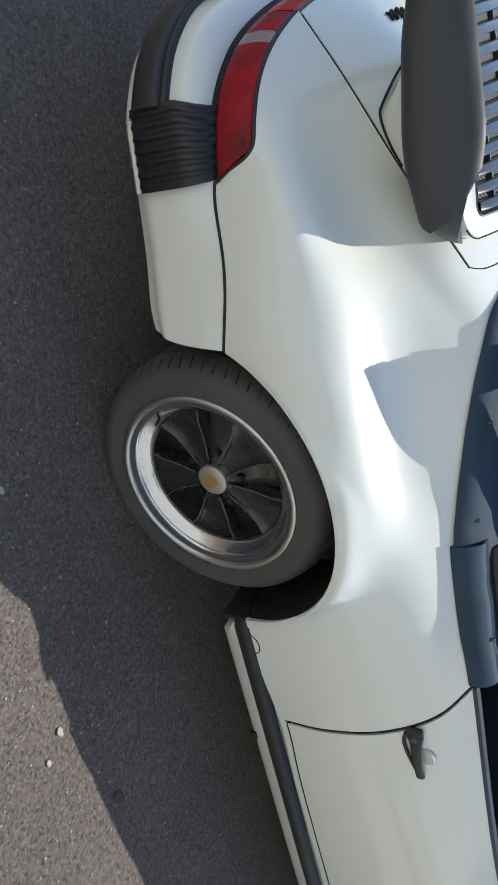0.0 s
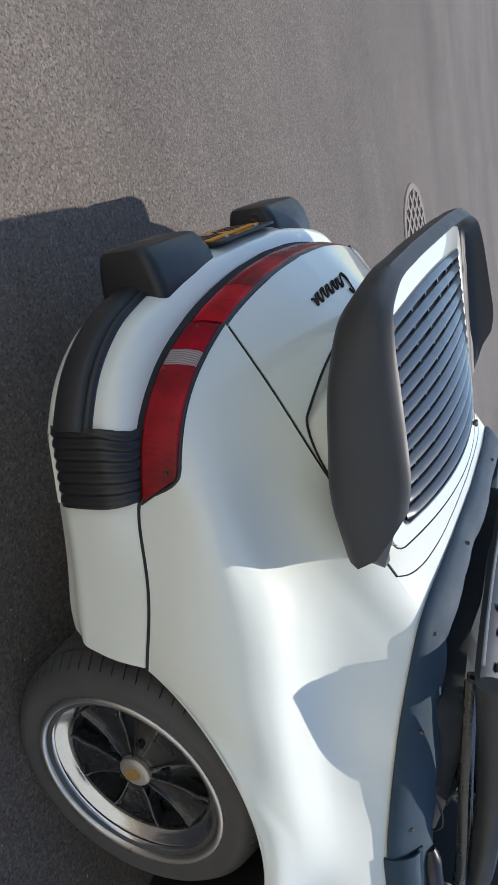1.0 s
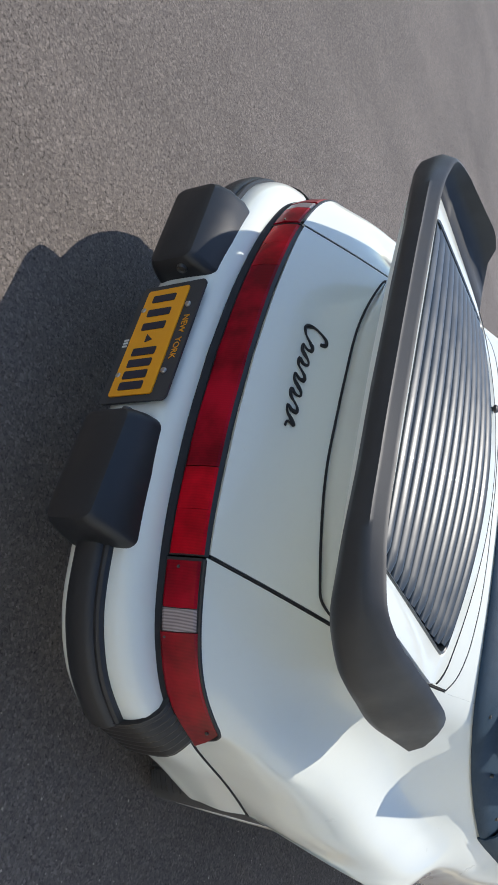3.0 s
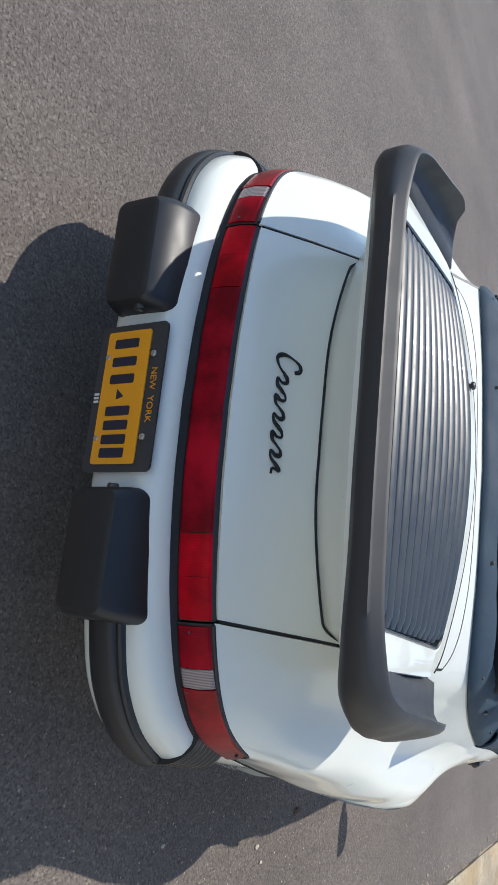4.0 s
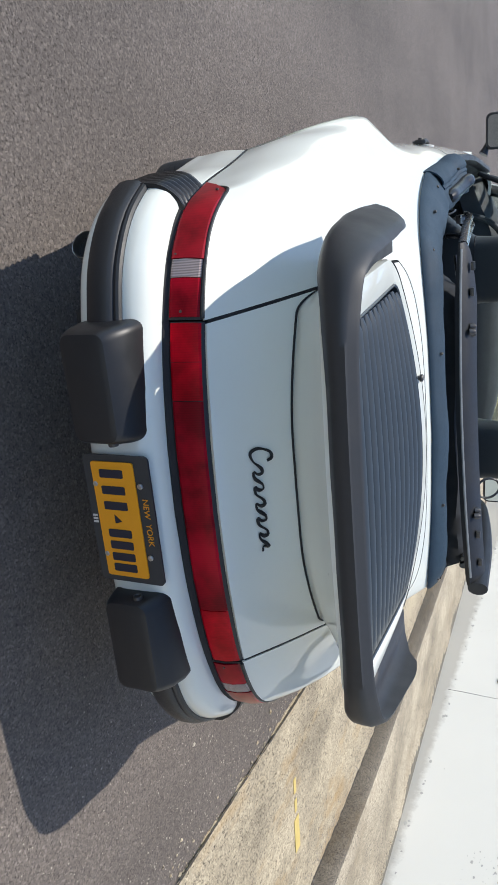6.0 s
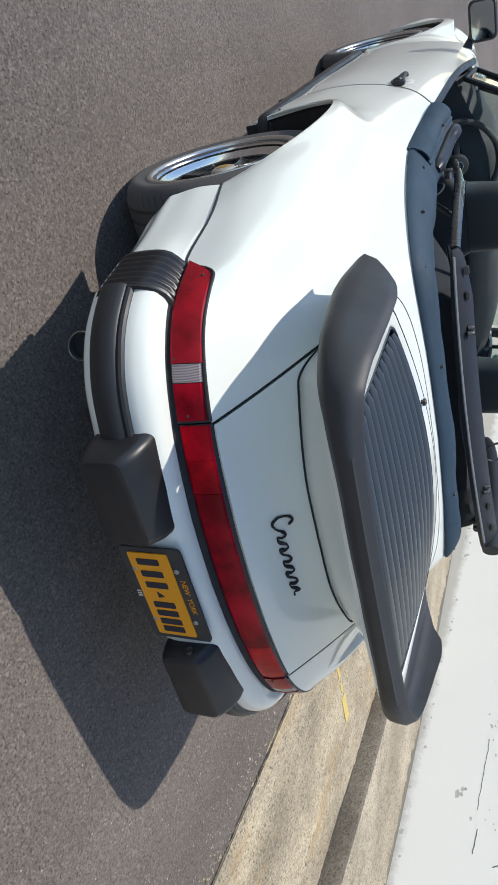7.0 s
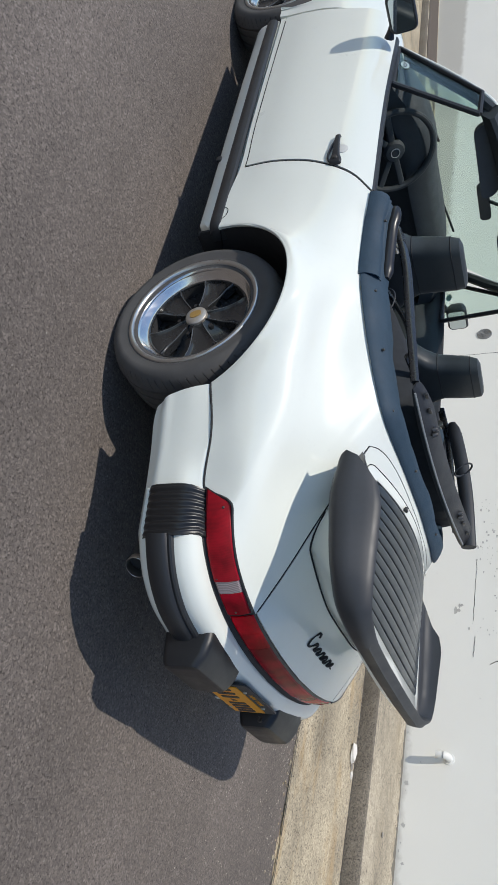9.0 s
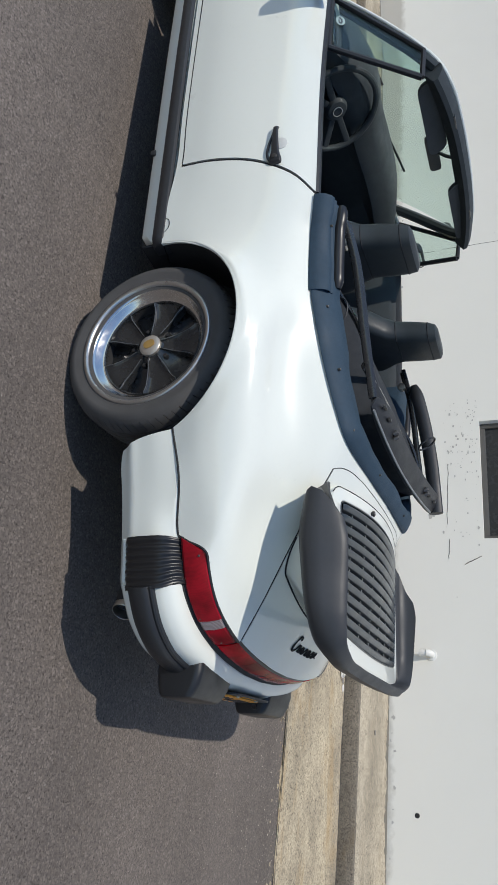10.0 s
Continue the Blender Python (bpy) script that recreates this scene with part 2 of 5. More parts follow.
def chord(pts, n):
    """n points along a smooth curve through pts, evenly spread."""
    p = np.array(pts, float)
    s = np.concatenate([[0], np.cumsum(np.linalg.norm(np.diff(p, axis=0), axis=1))])
    return spl(np.column_stack([s, p]), np.linspace(0, s[-1], n))


def mk(name, verts, faces, mat, parent=None, label="", smooth=True, angle=32):
    me = bpy.data.meshes.new(name)
    me.from_pydata([tuple(map(float, v)) for v in verts], [], [tuple(map(int, f)) for f in faces])
    me.validate()
    bm = bmesh.new()
    bm.from_mesh(me)
    bmesh.ops.recalc_face_normals(bm, faces=bm.faces)
    bm.to_mesh(me)
    bm.free()
    me.materials.append(mat)
    if smooth:
        me.shade_smooth()
        me.set_sharp_from_angle(angle=radians(angle))
    ob = new(name, me)
    if parent is not None:
        ob.parent = parent
    if label:
        tagged(ob, label)
    return ob


class Geo:
    """Collects vertices and faces of one mesh."""

    def __init__(self):
        self.v, self.f = [], []

    def add(self, verts, faces, m=None):
        o = len(self.v)
        self.v += [tuple(m @ Vector(p)) if m is not None else tuple(p) for p in verts]
        self.f += [tuple(i + o for i in f) for f in faces]
        return self

    def grid(self, P, closed=False, m=None):
        P = np.asarray(P, float)
        nu, nv = P.shape[:2]
        fs = []
        for i in range(nu if closed else nu - 1):
            a, b = i * nv, ((i + 1) % nu) * nv
            fs += [(a + j, b + j, b + j + 1, a + j + 1) for j in range(nv - 1)]
        return self.add(P.reshape(-1, 3), fs, m)

    def loft(self, rings, caps=True, m=None):
        """Rings of equal length, each closed."""
        n = len(rings[0])
        vs = [p for r in rings for p in r]
        fs = []
        for i in range(len(rings) - 1):
            a, b = i * n, (i + 1) * n
            fs += [(a + j, a + (j + 1) % n, b + (j + 1) % n, b + j) for j in range(n)]
        if caps:
            fs += [tuple(range(n))[::-1], tuple(range((len(rings) - 1) * n, len(rings) * n))]
        return self.add(vs, fs, m)

    def tube(self, path, r, n=10, flat=1.0, m=None):
        """A round or flattened bar along a path; r may be a list."""
        p = np.array(path, float)
        rr = r if isinstance(r, (list, tuple, np.ndarray)) else [r] * len(p)
        rings = []
        side = None
        for i in range(len(p)):
            d = Vector(p[min(i + 1, len(p) - 1)] - p[max(i - 1, 0)]).normalized()
            up = Vector((0, 0, 1)) if abs(d.z) < 0.95 else Vector((0, 1, 0))
            a = d.cross(up).normalized()
            if side is not None and a.dot(side) < 0:
                a = -a
            side = a
            b = a.cross(d).normalized()
            rings.append([tuple(Vector(p[i]) + rr[i] * (math.cos(q) * a + flat * math.sin(q) * b)) for q in np.linspace(0, 2 * math.pi, n, endpoint=False)])
        return self.loft(rings, True, m)

    def lathe(self, prof, n=48, m=None):
        """Profile of (radius, x) turned about the x axis."""
        P = [[(x, r * math.cos(a), r * math.sin(a)) for r, x in prof] for a in np.linspace(0, 2 * math.pi, n, endpoint=False)]
        return self.grid(P, True, m)

    def box(self, size, at=(0, 0, 0), bevel=0.0, m=None, seg=2):
        bm = bmesh.new()
        bmesh.ops.create_cube(bm, size=1.0)
        for v in bm.verts:
            v.co = Vector((v.co.x * size[0], v.co.y * size[1], v.co.z * size[2]))
        if bevel:
            bmesh.ops.bevel(bm, geom=bm.edges[:], offset=bevel, segments=seg, profile=0.6, affect="EDGES")
        for v in bm.verts:
            v.co += Vector(at)
        bm.verts.index_update()
        self.add([v.co[:] for v in bm.verts], [[v.index for v in f.verts] for f in bm.faces], m)
        bm.free()
        return self

    def plate(self, outline, depth, m=None):
        """A flat outline in xy, raised by depth along z."""
        return self.loft([[(x, y, 0) for x, y in outline], [(x, y, depth) for x, y in outline]], True, m)

    def make(self, name, mat, parent=None, label="", smooth=True, angle=32):
        return mk(name, self.v, self.f, mat, parent, label, smooth, angle)


def normals(P):
    du = np.gradient(P, axis=0)
    dv = np.gradient(P, axis=1)
    n = np.cross(du, dv)
    return n / np.maximum(np.linalg.norm(n, axis=2, keepdims=True), 1e-9)


def shell(P, thick, outward):
    """A sheet of the given thickness; outward says on which side the grid's skin shows."""
    P = np.asarray(P, float)
    n = normals(P)
    if (n[P.shape[0] // 2, P.shape[1] // 2] * np.array(outward)).sum() < 0:
        n = -n
    Q = P - n * thick
    nu, nv = P.shape[:2]
    g = Geo()
    g.grid(P)
    g.grid(Q)
    o = nu * nv
    rim = [i * nv for i in range(nu)] + [(nu - 1) * nv + j for j in range(1, nv)] + [i * nv + nv - 1 for i in range(nu - 2, -1, -1)] + [j for j in range(nv - 2, 0, -1)]
    for a, b in zip(rim, rim[1:] + rim[:1]):
        g.f.append((a, b, b + o, a + o))
    return g


def rounded(w, h, r, n=6):
    """Outline of a rounded rectangle round the origin."""
    out = []
    for cx, cy, a0 in ((w / 2 - r, h / 2 - r, 0), (-w / 2 + r, h / 2 - r, 90), (-w / 2 + r, -h / 2 + r, 180), (w / 2 - r, -h / 2 + r, 270)):
        for a in np.linspace(a0, a0 + 90, n):
            out.append((cx + r * math.cos(radians(a)), cy + r * math.sin(radians(a))))
    return out


def thing(name, label, category, at=(0, 0, 0), group="", kind=""):
    ob = new(name)
    ob.location = at
    ob.empty_display_size = 0.1
    return tagged(ob, label, category, group, kind)

# ---- setting: road, gutter, kerb, pavement, wall ----
STREET = pose(0, 0, 0, 0, 0, -4.4)
EDGE, KERBLINE, WALLINE = 1.790, 3.057, 4.073


def dip(y):
    """How far the street falls away ahead of the car."""
    u = min(max(0.0, y - 0.4), 40.0)
    return 0.0405 * (u * u / 4.8 if u < 2.4 else u - 1.2)


def fall(ob):
    """Lay a mesh given in the street's axes on the falling road."""
    for v in ob.data.vertices:
        v.co.z -= dip(v.co.y)
    return ob


def street(ob, label, kind="structure", category=""):
    ob.matrix_world = STREET
    return tagged(ob, label, category, "", kind)


def ground_sheet():
    ticks = [-400, -120, -40, -14, -9, -6, -3] + list(np.arange(-1, 9.1, 0.25)) + [14, 40.4, 120, 400]
    P = [[(x, y, -dip(y * math.cos(radians(4.4)) + x * math.sin(radians(4.4))) - 0.0015 * (y > 0)) for y in ticks] for x in (-400, -120, -40, -14, *np.arange(-9, 9.1, 1.0), 14, 40, 120, 400)]
    return tagged(Geo().grid(P).make("ground", ASPHALT), "worn brownish grey asphalt road with exposed stone", "road", "", "structure")


ground_sheet()


def gutter_slab(y0, y1, parent, seed):
    rng = random.Random(seed)
    n = 360
    ys = np.linspace(y0 + 0.004, y1 - 0.004, n)
    g = Geo()
    rows = []
    for y in ys:
        jag = 0.030 * noise.noise((y * 2.1, 3.3, 0)) + 0.022 * noise.noise((y * 9.0, 1.3, 0)) + 0.012 * noise.noise((y * 37.0, 1.3, 0)) + rng.uniform(-0.004, 0.004)
        x0 = EDGE + jag
        rows.append([(x0 - 0.012, y, -0.02), (x0, y, 0.004), (x0 + 0.03, y, 0.010), (x0 + 0.4, y, 0.012), (KERBLINE - 0.25, y, 0.010), (KERBLINE - 0.003, y, 0.013), (KERBLINE - 0.003, y, -0.02)])
    g.grid(rows)
    n1 = len(rows[0])
    g.f += [tuple(range(n1)), tuple(range(len(g.v) - n1, len(g.v)))]
    return fall(g.make("slab", GUTTER, parent))


gutter_bed = street(fall(Geo().loft([[(x, y, z) for x, z in ((EDGE + 0.03, -0.0295), (KERBLINE - 0.03, -0.0295), (KERBLINE - 0.03, 0.0005), (EDGE + 0.03, 0.0005))] for y in np.arange(-14, 30.1, 0.25)]).make("pavement_gutter", KERB)),
                    "sandy weathered concrete gutter strip with rusty stains beside the road")
for i, y in enumerate(np.arange(-15.75, 27, 6.1)):
    gutter_slab(y, y + 6.1, gutter_bed, i)


def kerb_run():
    ys = np.arange(-14, 30.1, 0.25)
    rows = []
    for y in ys:
        w = 0.006 * noise.noise((y * 1.7, 9.1, 0)) + 0.004 * noise.noise((y * 9.0, 4.1, 0))
        rows.append([(KERBLINE + w, y, -0.05), (KERBLINE + w, y, 0.06), (KERBLINE + 0.006 + w, y, 0.105), (KERBLINE + 0.016 + w, y, 0.121 + w * 0.4),
                     (KERBLINE + 0.035, y, 0.126), (KERBLINE + 0.16, y, 0.126), (KERBLINE + 0.16, y, -0.05)])
    return Geo().grid(rows).make("kerb", KERB)


street(fall(kerb_run()), "low dirty dark grey concrete kerb")


def pavement_strip():
    xs = [KERBLINE + 0.03, KERBLINE + 0.05, KERBLINE + 0.3, KERBLINE + 0.6, WALLINE - 0.12, WALLINE - 0.003]
    zs = [0.118, 0.130, 0.131, 0.132, 0.133, 0.142]
    rows = [[(x + 0.006 * noise.noise((x, y * 5, 0)), y, z + 0.004 * noise.noise((x * 3, y * 2, 5))) for x, z in zip(xs, zs)] for y in np.arange(-14, 30.1, 0.2)]
    return Geo().grid(rows).make("pavement", PAVING)


street(fall(pavement_strip()), "narrow stained concrete pavement below the white wall")

WINDOWS = ((1.12, 2.36, 0.985, 2.02), (9.82, 10.50, 2.03, 2.60))


def wall_block():
    yb = sorted({-14.0, 30.0, *[w[0] for w in WINDOWS], *[w[1] for w in WINDOWS]})
    zb = sorted({-1.6, 4.6, *[w[2] for w in WINDOWS], *[w[3] for w in WINDOWS]})
    g = Geo()
    for a, b in zip(yb, yb[1:]):
        for c, d in zip(zb, zb[1:]):
            if any(a >= w[0] and b <= w[1] and c >= w[2] and d <= w[3] for w in WINDOWS):
                continue
            g.box((0.3, b - a, d - c), (WALLINE + 0.15, (a + b) / 2, (c + d) / 2))
    return g.make("wall_east", WALLWHITE, smooth=False)


street(wall_block(), "white rendered building wall with scuffs and peeling paint")


def window_unit(i, y0, y1, z0, z1):
    cy, cz, w, h = (y0 + y1) / 2, (z0 + z1) / 2, y1 - y0, z1 - z0
    g = Geo()
    for s in (-1, 1):
        g.box((0.05, 0.05, h), (WALLINE + 0.09, cy + s * (w / 2 - 0.025), cz), 0.004)
        g.box((0.05, w - 0.1, 0.05), (WALLINE + 0.09, cy, cz + s * (h / 2 - 0.025)), 0.004)
    ob = street(g.make(f"window_{i}", WINDOWFRAME), "dark framed window set into the white wall")
    pane = Geo().box((0.008, w - 0.09, h - 0.09), (WALLINE + 0.095, cy, cz)).make("pane", SATIN, ob)
    return ob


for i, w in enumerate(WINDOWS, 1):
    window_unit(i, *w)

# ---- the car: lines of its body, half of it, from the middle of the tail to the front of the door ----
BELT = [(0, 0, -0.315, 0.945), (1, 0.25, -0.31, 0.938), (2, 0.48, -0.275, 0.918), (3, 0.555, -0.19, 0.900), (4, 0.61, -0.08, 0.882), (5, 0.645, 0.02, 0.869),
        (6, 0.672, 0.10, 0.861), (7, 0.70, 0.19, 0.857), (8, 0.728, 0.38, 0.868), (9, 0.757, 0.53, 0.888), (10, 0.775, 1.05, 0.905), (11, 0.735, 1.62, 0.922)]
SHOULDER = [(0, 0, -0.47, 0.885), (1, 0.23, -0.46, 0.88), (2, 0.485, -0.405, 0.845), (3, 0.57, -0.345, 0.800), (4, 0.635, -0.25, 0.775), (5, 0.69, -0.13, 0.762),
            (6, 0.728, -0.02, 0.768), (7, 0.765, 0.13, 0.790), (8, 0.782, 0.37, 0.800), (9, 0.795, 0.598, 0.825), (10, 0.805, 1.05, 0.835), (11, 0.785, 1.79, 0.853)]
HIP = [(0, 0, -0.66, 0.772), (1, 0.215, -0.65, 0.768), (2, 0.456, -0.58, 0.735), (3, 0.59, -0.525, 0.680), (4, 0.702, -0.45, 0.678), (5, 0.770, -0.295, 0.698),
       (6, 0.816, -0.14, 0.718), (7, 0.842, 0.08, 0.733), (8, 0.828, 0.37, 0.66), (9, 0.830, 0.672, 0.69), (10, 0.835, 1.05, 0.69), (11, 0.818, 1.845, 0.69)]
FLANK = [(0, 0, -0.838, 0.642), (1, 0.205, -0.825, 0.642), (2, 0.437, -0.765, 0.632), (3, 0.607, -0.692, 0.612), (4, 0.712, -0.585, 0.605), (5, 0.774, -0.425, 0.565),
         (6, 0.828, -0.258, 0.577), (6.5, 0.857, -0.118, 0.664), (7, 0.875, 0.05, 0.704), (7.5, 0.866, 0.226, 0.658), (8, 0.846, 0.38, 0.51), (9, 0.845, 0.712, 0.53), (10, 0.848, 1.05, 0.53), (11, 0.830, 1.885, 0.53)]
BASE = [(0, 0, -0.937, 0.569), (1, 0.20, -0.925, 0.568), (2, 0.426, -0.880, 0.562), (3, 0.604, -0.793, 0.557), (3.85, 0.685, -0.6885, 0.5575), (3.94, 0.692, -0.6755, 0.5580), (4, 0.6965, -0.666, 0.5560), (4.06, 0.7000, -0.656, 0.547),
        (4.35, 0.710, -0.615, 0.468), (4.45, 0.715, -0.600, 0.466), (5, 0.757, -0.475, 0.479), (6, 0.802, -0.305, 0.462)]
SILL_LINE = [(8, 0.838, 0.3915, 0.362), (8.3, 0.838, 0.52, 0.364), (9, 0.836, 0.735, 0.384), (10, 0.838, 1.05, 0.384), (11, 0.822, 1.92, 0.384)]
ARCH_Y, ARCH_Z, ARCH_R = 0.030, 0.314, 0.366


def base_line(u):
    if u <= 6:
        return spl(BASE, u)[0]
    if u < 8:
        a0, a1 = 180 - math.degrees(math.asin((0.462 - ARCH_Z) / ARCH_R)), math.degrees(math.asin((0.362 - ARCH_Z) / ARCH_R))
        f = (u - 6) / 2
        a = radians(a0 + (a1 - a0) * f)
        x = spl([(0, 0.802), (0.25, 0.858), (0.5, 0.884), (0.75, 0.868), (1, 0.838)], f)[0][0]
        return np.array((x, ARCH_Y + ARCH_R * math.cos(a), ARCH_Z + ARCH_R * math.sin(a)))
    return spl(SILL_LINE, u)[0]


def skin(us, vs, s):
    """Points of the body's skin: us along the car, vs from the belt (0) to the base (1); s mirrors."""
    rows = []
    for u in us:
        cp = np.array([spl(r, u)[0] for r in (BELT, SHOULDER, HIP, FLANK)] + [base_line(u)])
        d = np.concatenate([[0], np.cumsum(np.linalg.norm(np.diff(cp, axis=0), axis=1))])
        row = spl(np.column_stack([d, cp]), np.array(vs) * d[-1])
        row[:, 0] *= s
        rows.append(row)
    return np.array(rows)


def steps(a, b, n):
    return list(np.linspace(a, b, n))


car = thing("sports_car", "white wide-bodied convertible sports car with folded navy soft top", "car")
# the body stands nose-down on its springs, turned about the rear axle
RAKE = 1.99
car.matrix_basis = pose(0, 0.033, 0.2935) @ pose(0, 0, 0, -RAKE) @ pose(0, -0.030, -0.3125)

# quarter panels, doors
for s in (1, -1):
    us = [2.018] + steps(2.1, 3.8, 18) + steps(3.85, 4.0, 5) + steps(4.06, 4.46, 9) + steps(4.55, 6.0, 16) + steps(6.04, 7.96, 56) + [8.0] + steps(8.06, 8.978, 14)
    P = skin(us, steps(0, 1, 44), s)
    shell(P, 0.006, (s, -0.3, 0.5)).make("quarter_panel", PAINT, car, "glossy white flared rear wing panel")
    # rolled lip round the wheel opening
    lip = []
    for u in steps(6.0, 8.0, 60):
        b = base_line(u)
        c = np.array((0, ARCH_Y, ARCH_Z))
        r = np.array((0, *(b - c)[1:]))
        r = r / np.linalg.norm(r)
        lip.append([(s * (b[0] + dx), b[1] + r[1] * dr, b[2] + r[2] * dr) for dx, dr in ((0.0006, 0.005), (0.0012, 0.001), (0.000, -0.0015), (-0.006, -0.0025), (-0.012, -0.001))])
    Geo().grid(lip).make("arch_lip", PAINT, car)
    well = []
    for u in steps(5.9, 8.1, 44):
        b = base_line(min(8.0, max(6.0, u)))
        a = math.atan2(b[2] - ARCH_Z, b[1] - ARCH_Y) + radians(0 if 6 <= u <= 8 else 14 if u < 6 else -6)
        ca, sa = math.cos(a), math.sin(a)
        bx = b[0] if 6 <= u <= 8 else 0.70
        well.append([(s * x, ARCH_Y + r * ca, ARCH_Z + r * sa) for x, r in ((bx - 0.011, 0.365), (bx - 0.02, 0.371), (min(0.72, bx - 0.02), 0.374), (0.55, 0.370), (0.50, 0.30), (0.48, 0.05))])
    Geo().grid(well).make("wheel_well", BLACK, car)

    door = shell(skin(steps(9.016, 10.985, 36), steps(0, 0.956, 34), s), 0.03, (s, 0, 0.2)).make("door", PAINT, car, "white door with black handle")
    shell(skin(steps(8.979, 10.985, 36), steps(0.967, 1, 5), s), 0.02, (s, 0, 0.2)).make("rocker_panel", PAINT, car)
    inset = np.array((s * 0.0035, 0, 0.001))
    rear_seam = [skin([8.997], [v], s)[0][0] - inset for v in steps(0.0, 0.925, 30)]
    corner = [skin([u], [v], s)[0][0] - inset for u, v in ((8.999, 0.936), (9.008, 0.949), (9.025, 0.957), (9.05, 0.961), (9.08, 0.9615))]
    low_seam = [skin([u], [0.9615], s)[0][0] - inset for u in steps(9.1, 10.95, 30)]
    # black tube put into the door gap in place of its shade
    Geo().tube(rear_seam + corner + low_seam, 0.0031, 6).make("door_seal", BLACK, door)
    # the shade in the gap beside the lid, also drawn as a black tube
    Geo().tube([skin([1.998], [v], s)[0][0] - np.array((s * 0.001, 0, 0.003)) for v in steps(0.130, 0.985, 40)], 0.0028, 6).make("lid_seal", BLACK, car)
    # inner skin that closes the gaps
    for a, b, v in ((1.7, 2.35, 0.97), (8.75, 9.3, 0.96), (10.7, 11.0, 0.96)):
        liner = skin(steps(a, b, 14), steps(0.0, v, 24), s)
        liner = liner - np.sign((normals(liner) * np.array((s, -0.2, 0.5))).sum(2, keepdims=True)) * normals(liner) * 0.022
        Geo().grid(liner).make("inner_panel", BLACK, car)

# engine lid; its front edge bends back towards the corners


def lid_edge(u):
    return spl([(0, 0.036), (0.8, 0.038), (1.3, 0.047), (1.65, 0.068), (1.85, 0.095), (2.02, 0.135)], u)[0][0]


left, right = (np.array([skin([u], steps(lid_edge(u) + 0.0022, 0.992, 40), s)[0] for u in steps(0, 1.978, 30)]) for s in (-1, 1))
left, right = left[::-1], right[1:]
lid = shell(np.concatenate([left, right]), 0.016, (0, -0.6, 0.8)).make("engine_lid", PAINT, car, "white engine lid with dark script badge")
# deck strip between lid and folded roof
left, right = (np.array([skin([u], steps(0.0, lid_edge(u) - 0.0022, 6), s)[0] for u in steps(0, 2.017, 30)]) for s in (-1, 1))
left, right = left[::-1], right[1:]
shell(np.concatenate([left, right]), 0.016, (0, -0.4, 0.9)).make("rear_deck", PAINT, car)


# ---- tail: lamps, reflector, bumper ----
TAIL = [(0, 0, -0.940), (0.20, 0.20, -0.928), (0.43, 0.426, -0.884), (0.60, 0.571, -0.822), (0.73, 0.655, -0.744), (0.86, 0.705, -0.632), (0.97, 0.741, -0.53)]


def tail_at(q, out=0.0):
    """Plan place along the tail at q (signed), pushed outwards."""
    s = 1 if q >= 0 else -1
    a = spl(TAIL, abs(q))[0]
    b = spl(TAIL, min(0.97, abs(q) + 0.006))[0] - spl(TAIL, max(0, abs(q) - 0.006))[0]
    b = b / np.linalg.norm(b)
    return np.array((s * (a[0] + b[1] * out), a[1] - b[0] * out))


def tail_strip(name, q0, q1, z0, z1, out, mat, parent, label="", n=24, depth=0.03, slant=0.0):
    """A lens that follows the tail between two heights, gently domed."""
    rings = []
    for q in np.linspace(q0, q1, n):
        rise = 0.006 * (1 - min(1, abs(q) / 0.7))
        prof = ((z0, out - depth), (z0, out - 0.004), (z0 + 0.006, out), ((z0 + z1) / 2, out + 0.003), (z1 - 0.006, out - 0.001), (z1, out - 0.006), (z1, out - depth))
        ring = []
        for z, o in prof:
            lean = -(z - 0.51) * 0.10
            f = (q - q0) / (q1 - q0)
            p = tail_at(q - slant * f**6 * (z - 0.51) * (1 if q > 0 else -1), o + lean)
            ring.append((p[0], p[1], z + rise))
        rings.append(ring)
    return Geo().loft(rings).make(name, mat, parent, label, angle=28)


for s in (1, -1):
    lamp = tail_strip("tail_light", s * 0.437, s * 0.853, 0.472, 0.555, 0.002, TRIM, car, "red and clear wraparound tail light", 26, 0.03, 0.64)
    tail_strip("indicator_lens", s * 0.443, s * 0.532, 0.478, 0.550, 0.006, DEEPRED, lamp)
    tail_strip("reversing_lens", s * 0.534, s * 0.578, 0.478, 0.550, 0.006, CLEARLENS, lamp)
    tail_strip("brake_lens", s * 0.580, s * 0.849, 0.476, 0.554, 0.0075, RED, lamp, "", 40, 0.03, 0.64)
    edge = [base_line(u) for u in steps(2.05, 3.8, 30) + steps(3.84, 4.4, 24)]
    Geo().tube([(s * (p[0] - 0.002), p[1] - 0.002, p[2] - 0.003) for p in edge], 0.0042, 8).make("lamp_seal", TRIM, lamp, "thin dark rubber seal")
    for q, z in ((0.455, 0.51), (0.590, 0.488), (0.812, 0.53)):
        p = tail_at(s * q, 0.009)
        Geo().lathe([(0, 0.002), (0.003, 0.0015), (0.0036, -0.004)], 10, look((p[0], p[1], z), (p[0] * 1.3, p[1] * 2, z)) @ pose(0, 0, 0, 0, 90, 0)).make("screw", SOOT, lamp)
centre = tail_strip("reflector", -0.433, 0.433, 0.475, 0.558, 0.000, TRIM, car, "dark red reflector panel across the tail", 40)
for a, b, m in ((-0.430, -0.345, BRIGHTRED), (-0.344, -0.262, BRIGHTRED), (-0.260, 0.260, DEEPRED), (0.262, 0.344, BRIGHTRED), (0.345, 0.430, BRIGHTRED)):
    tail_strip("reflector_lens", a, b, 0.480, 0.553, 0.004, m, centre, "", 18)
tail_strip("rubber_seal", -0.80, 0.80, 0.456, 0.476, 0.004, BLACK, car, "", 70, 0.05)

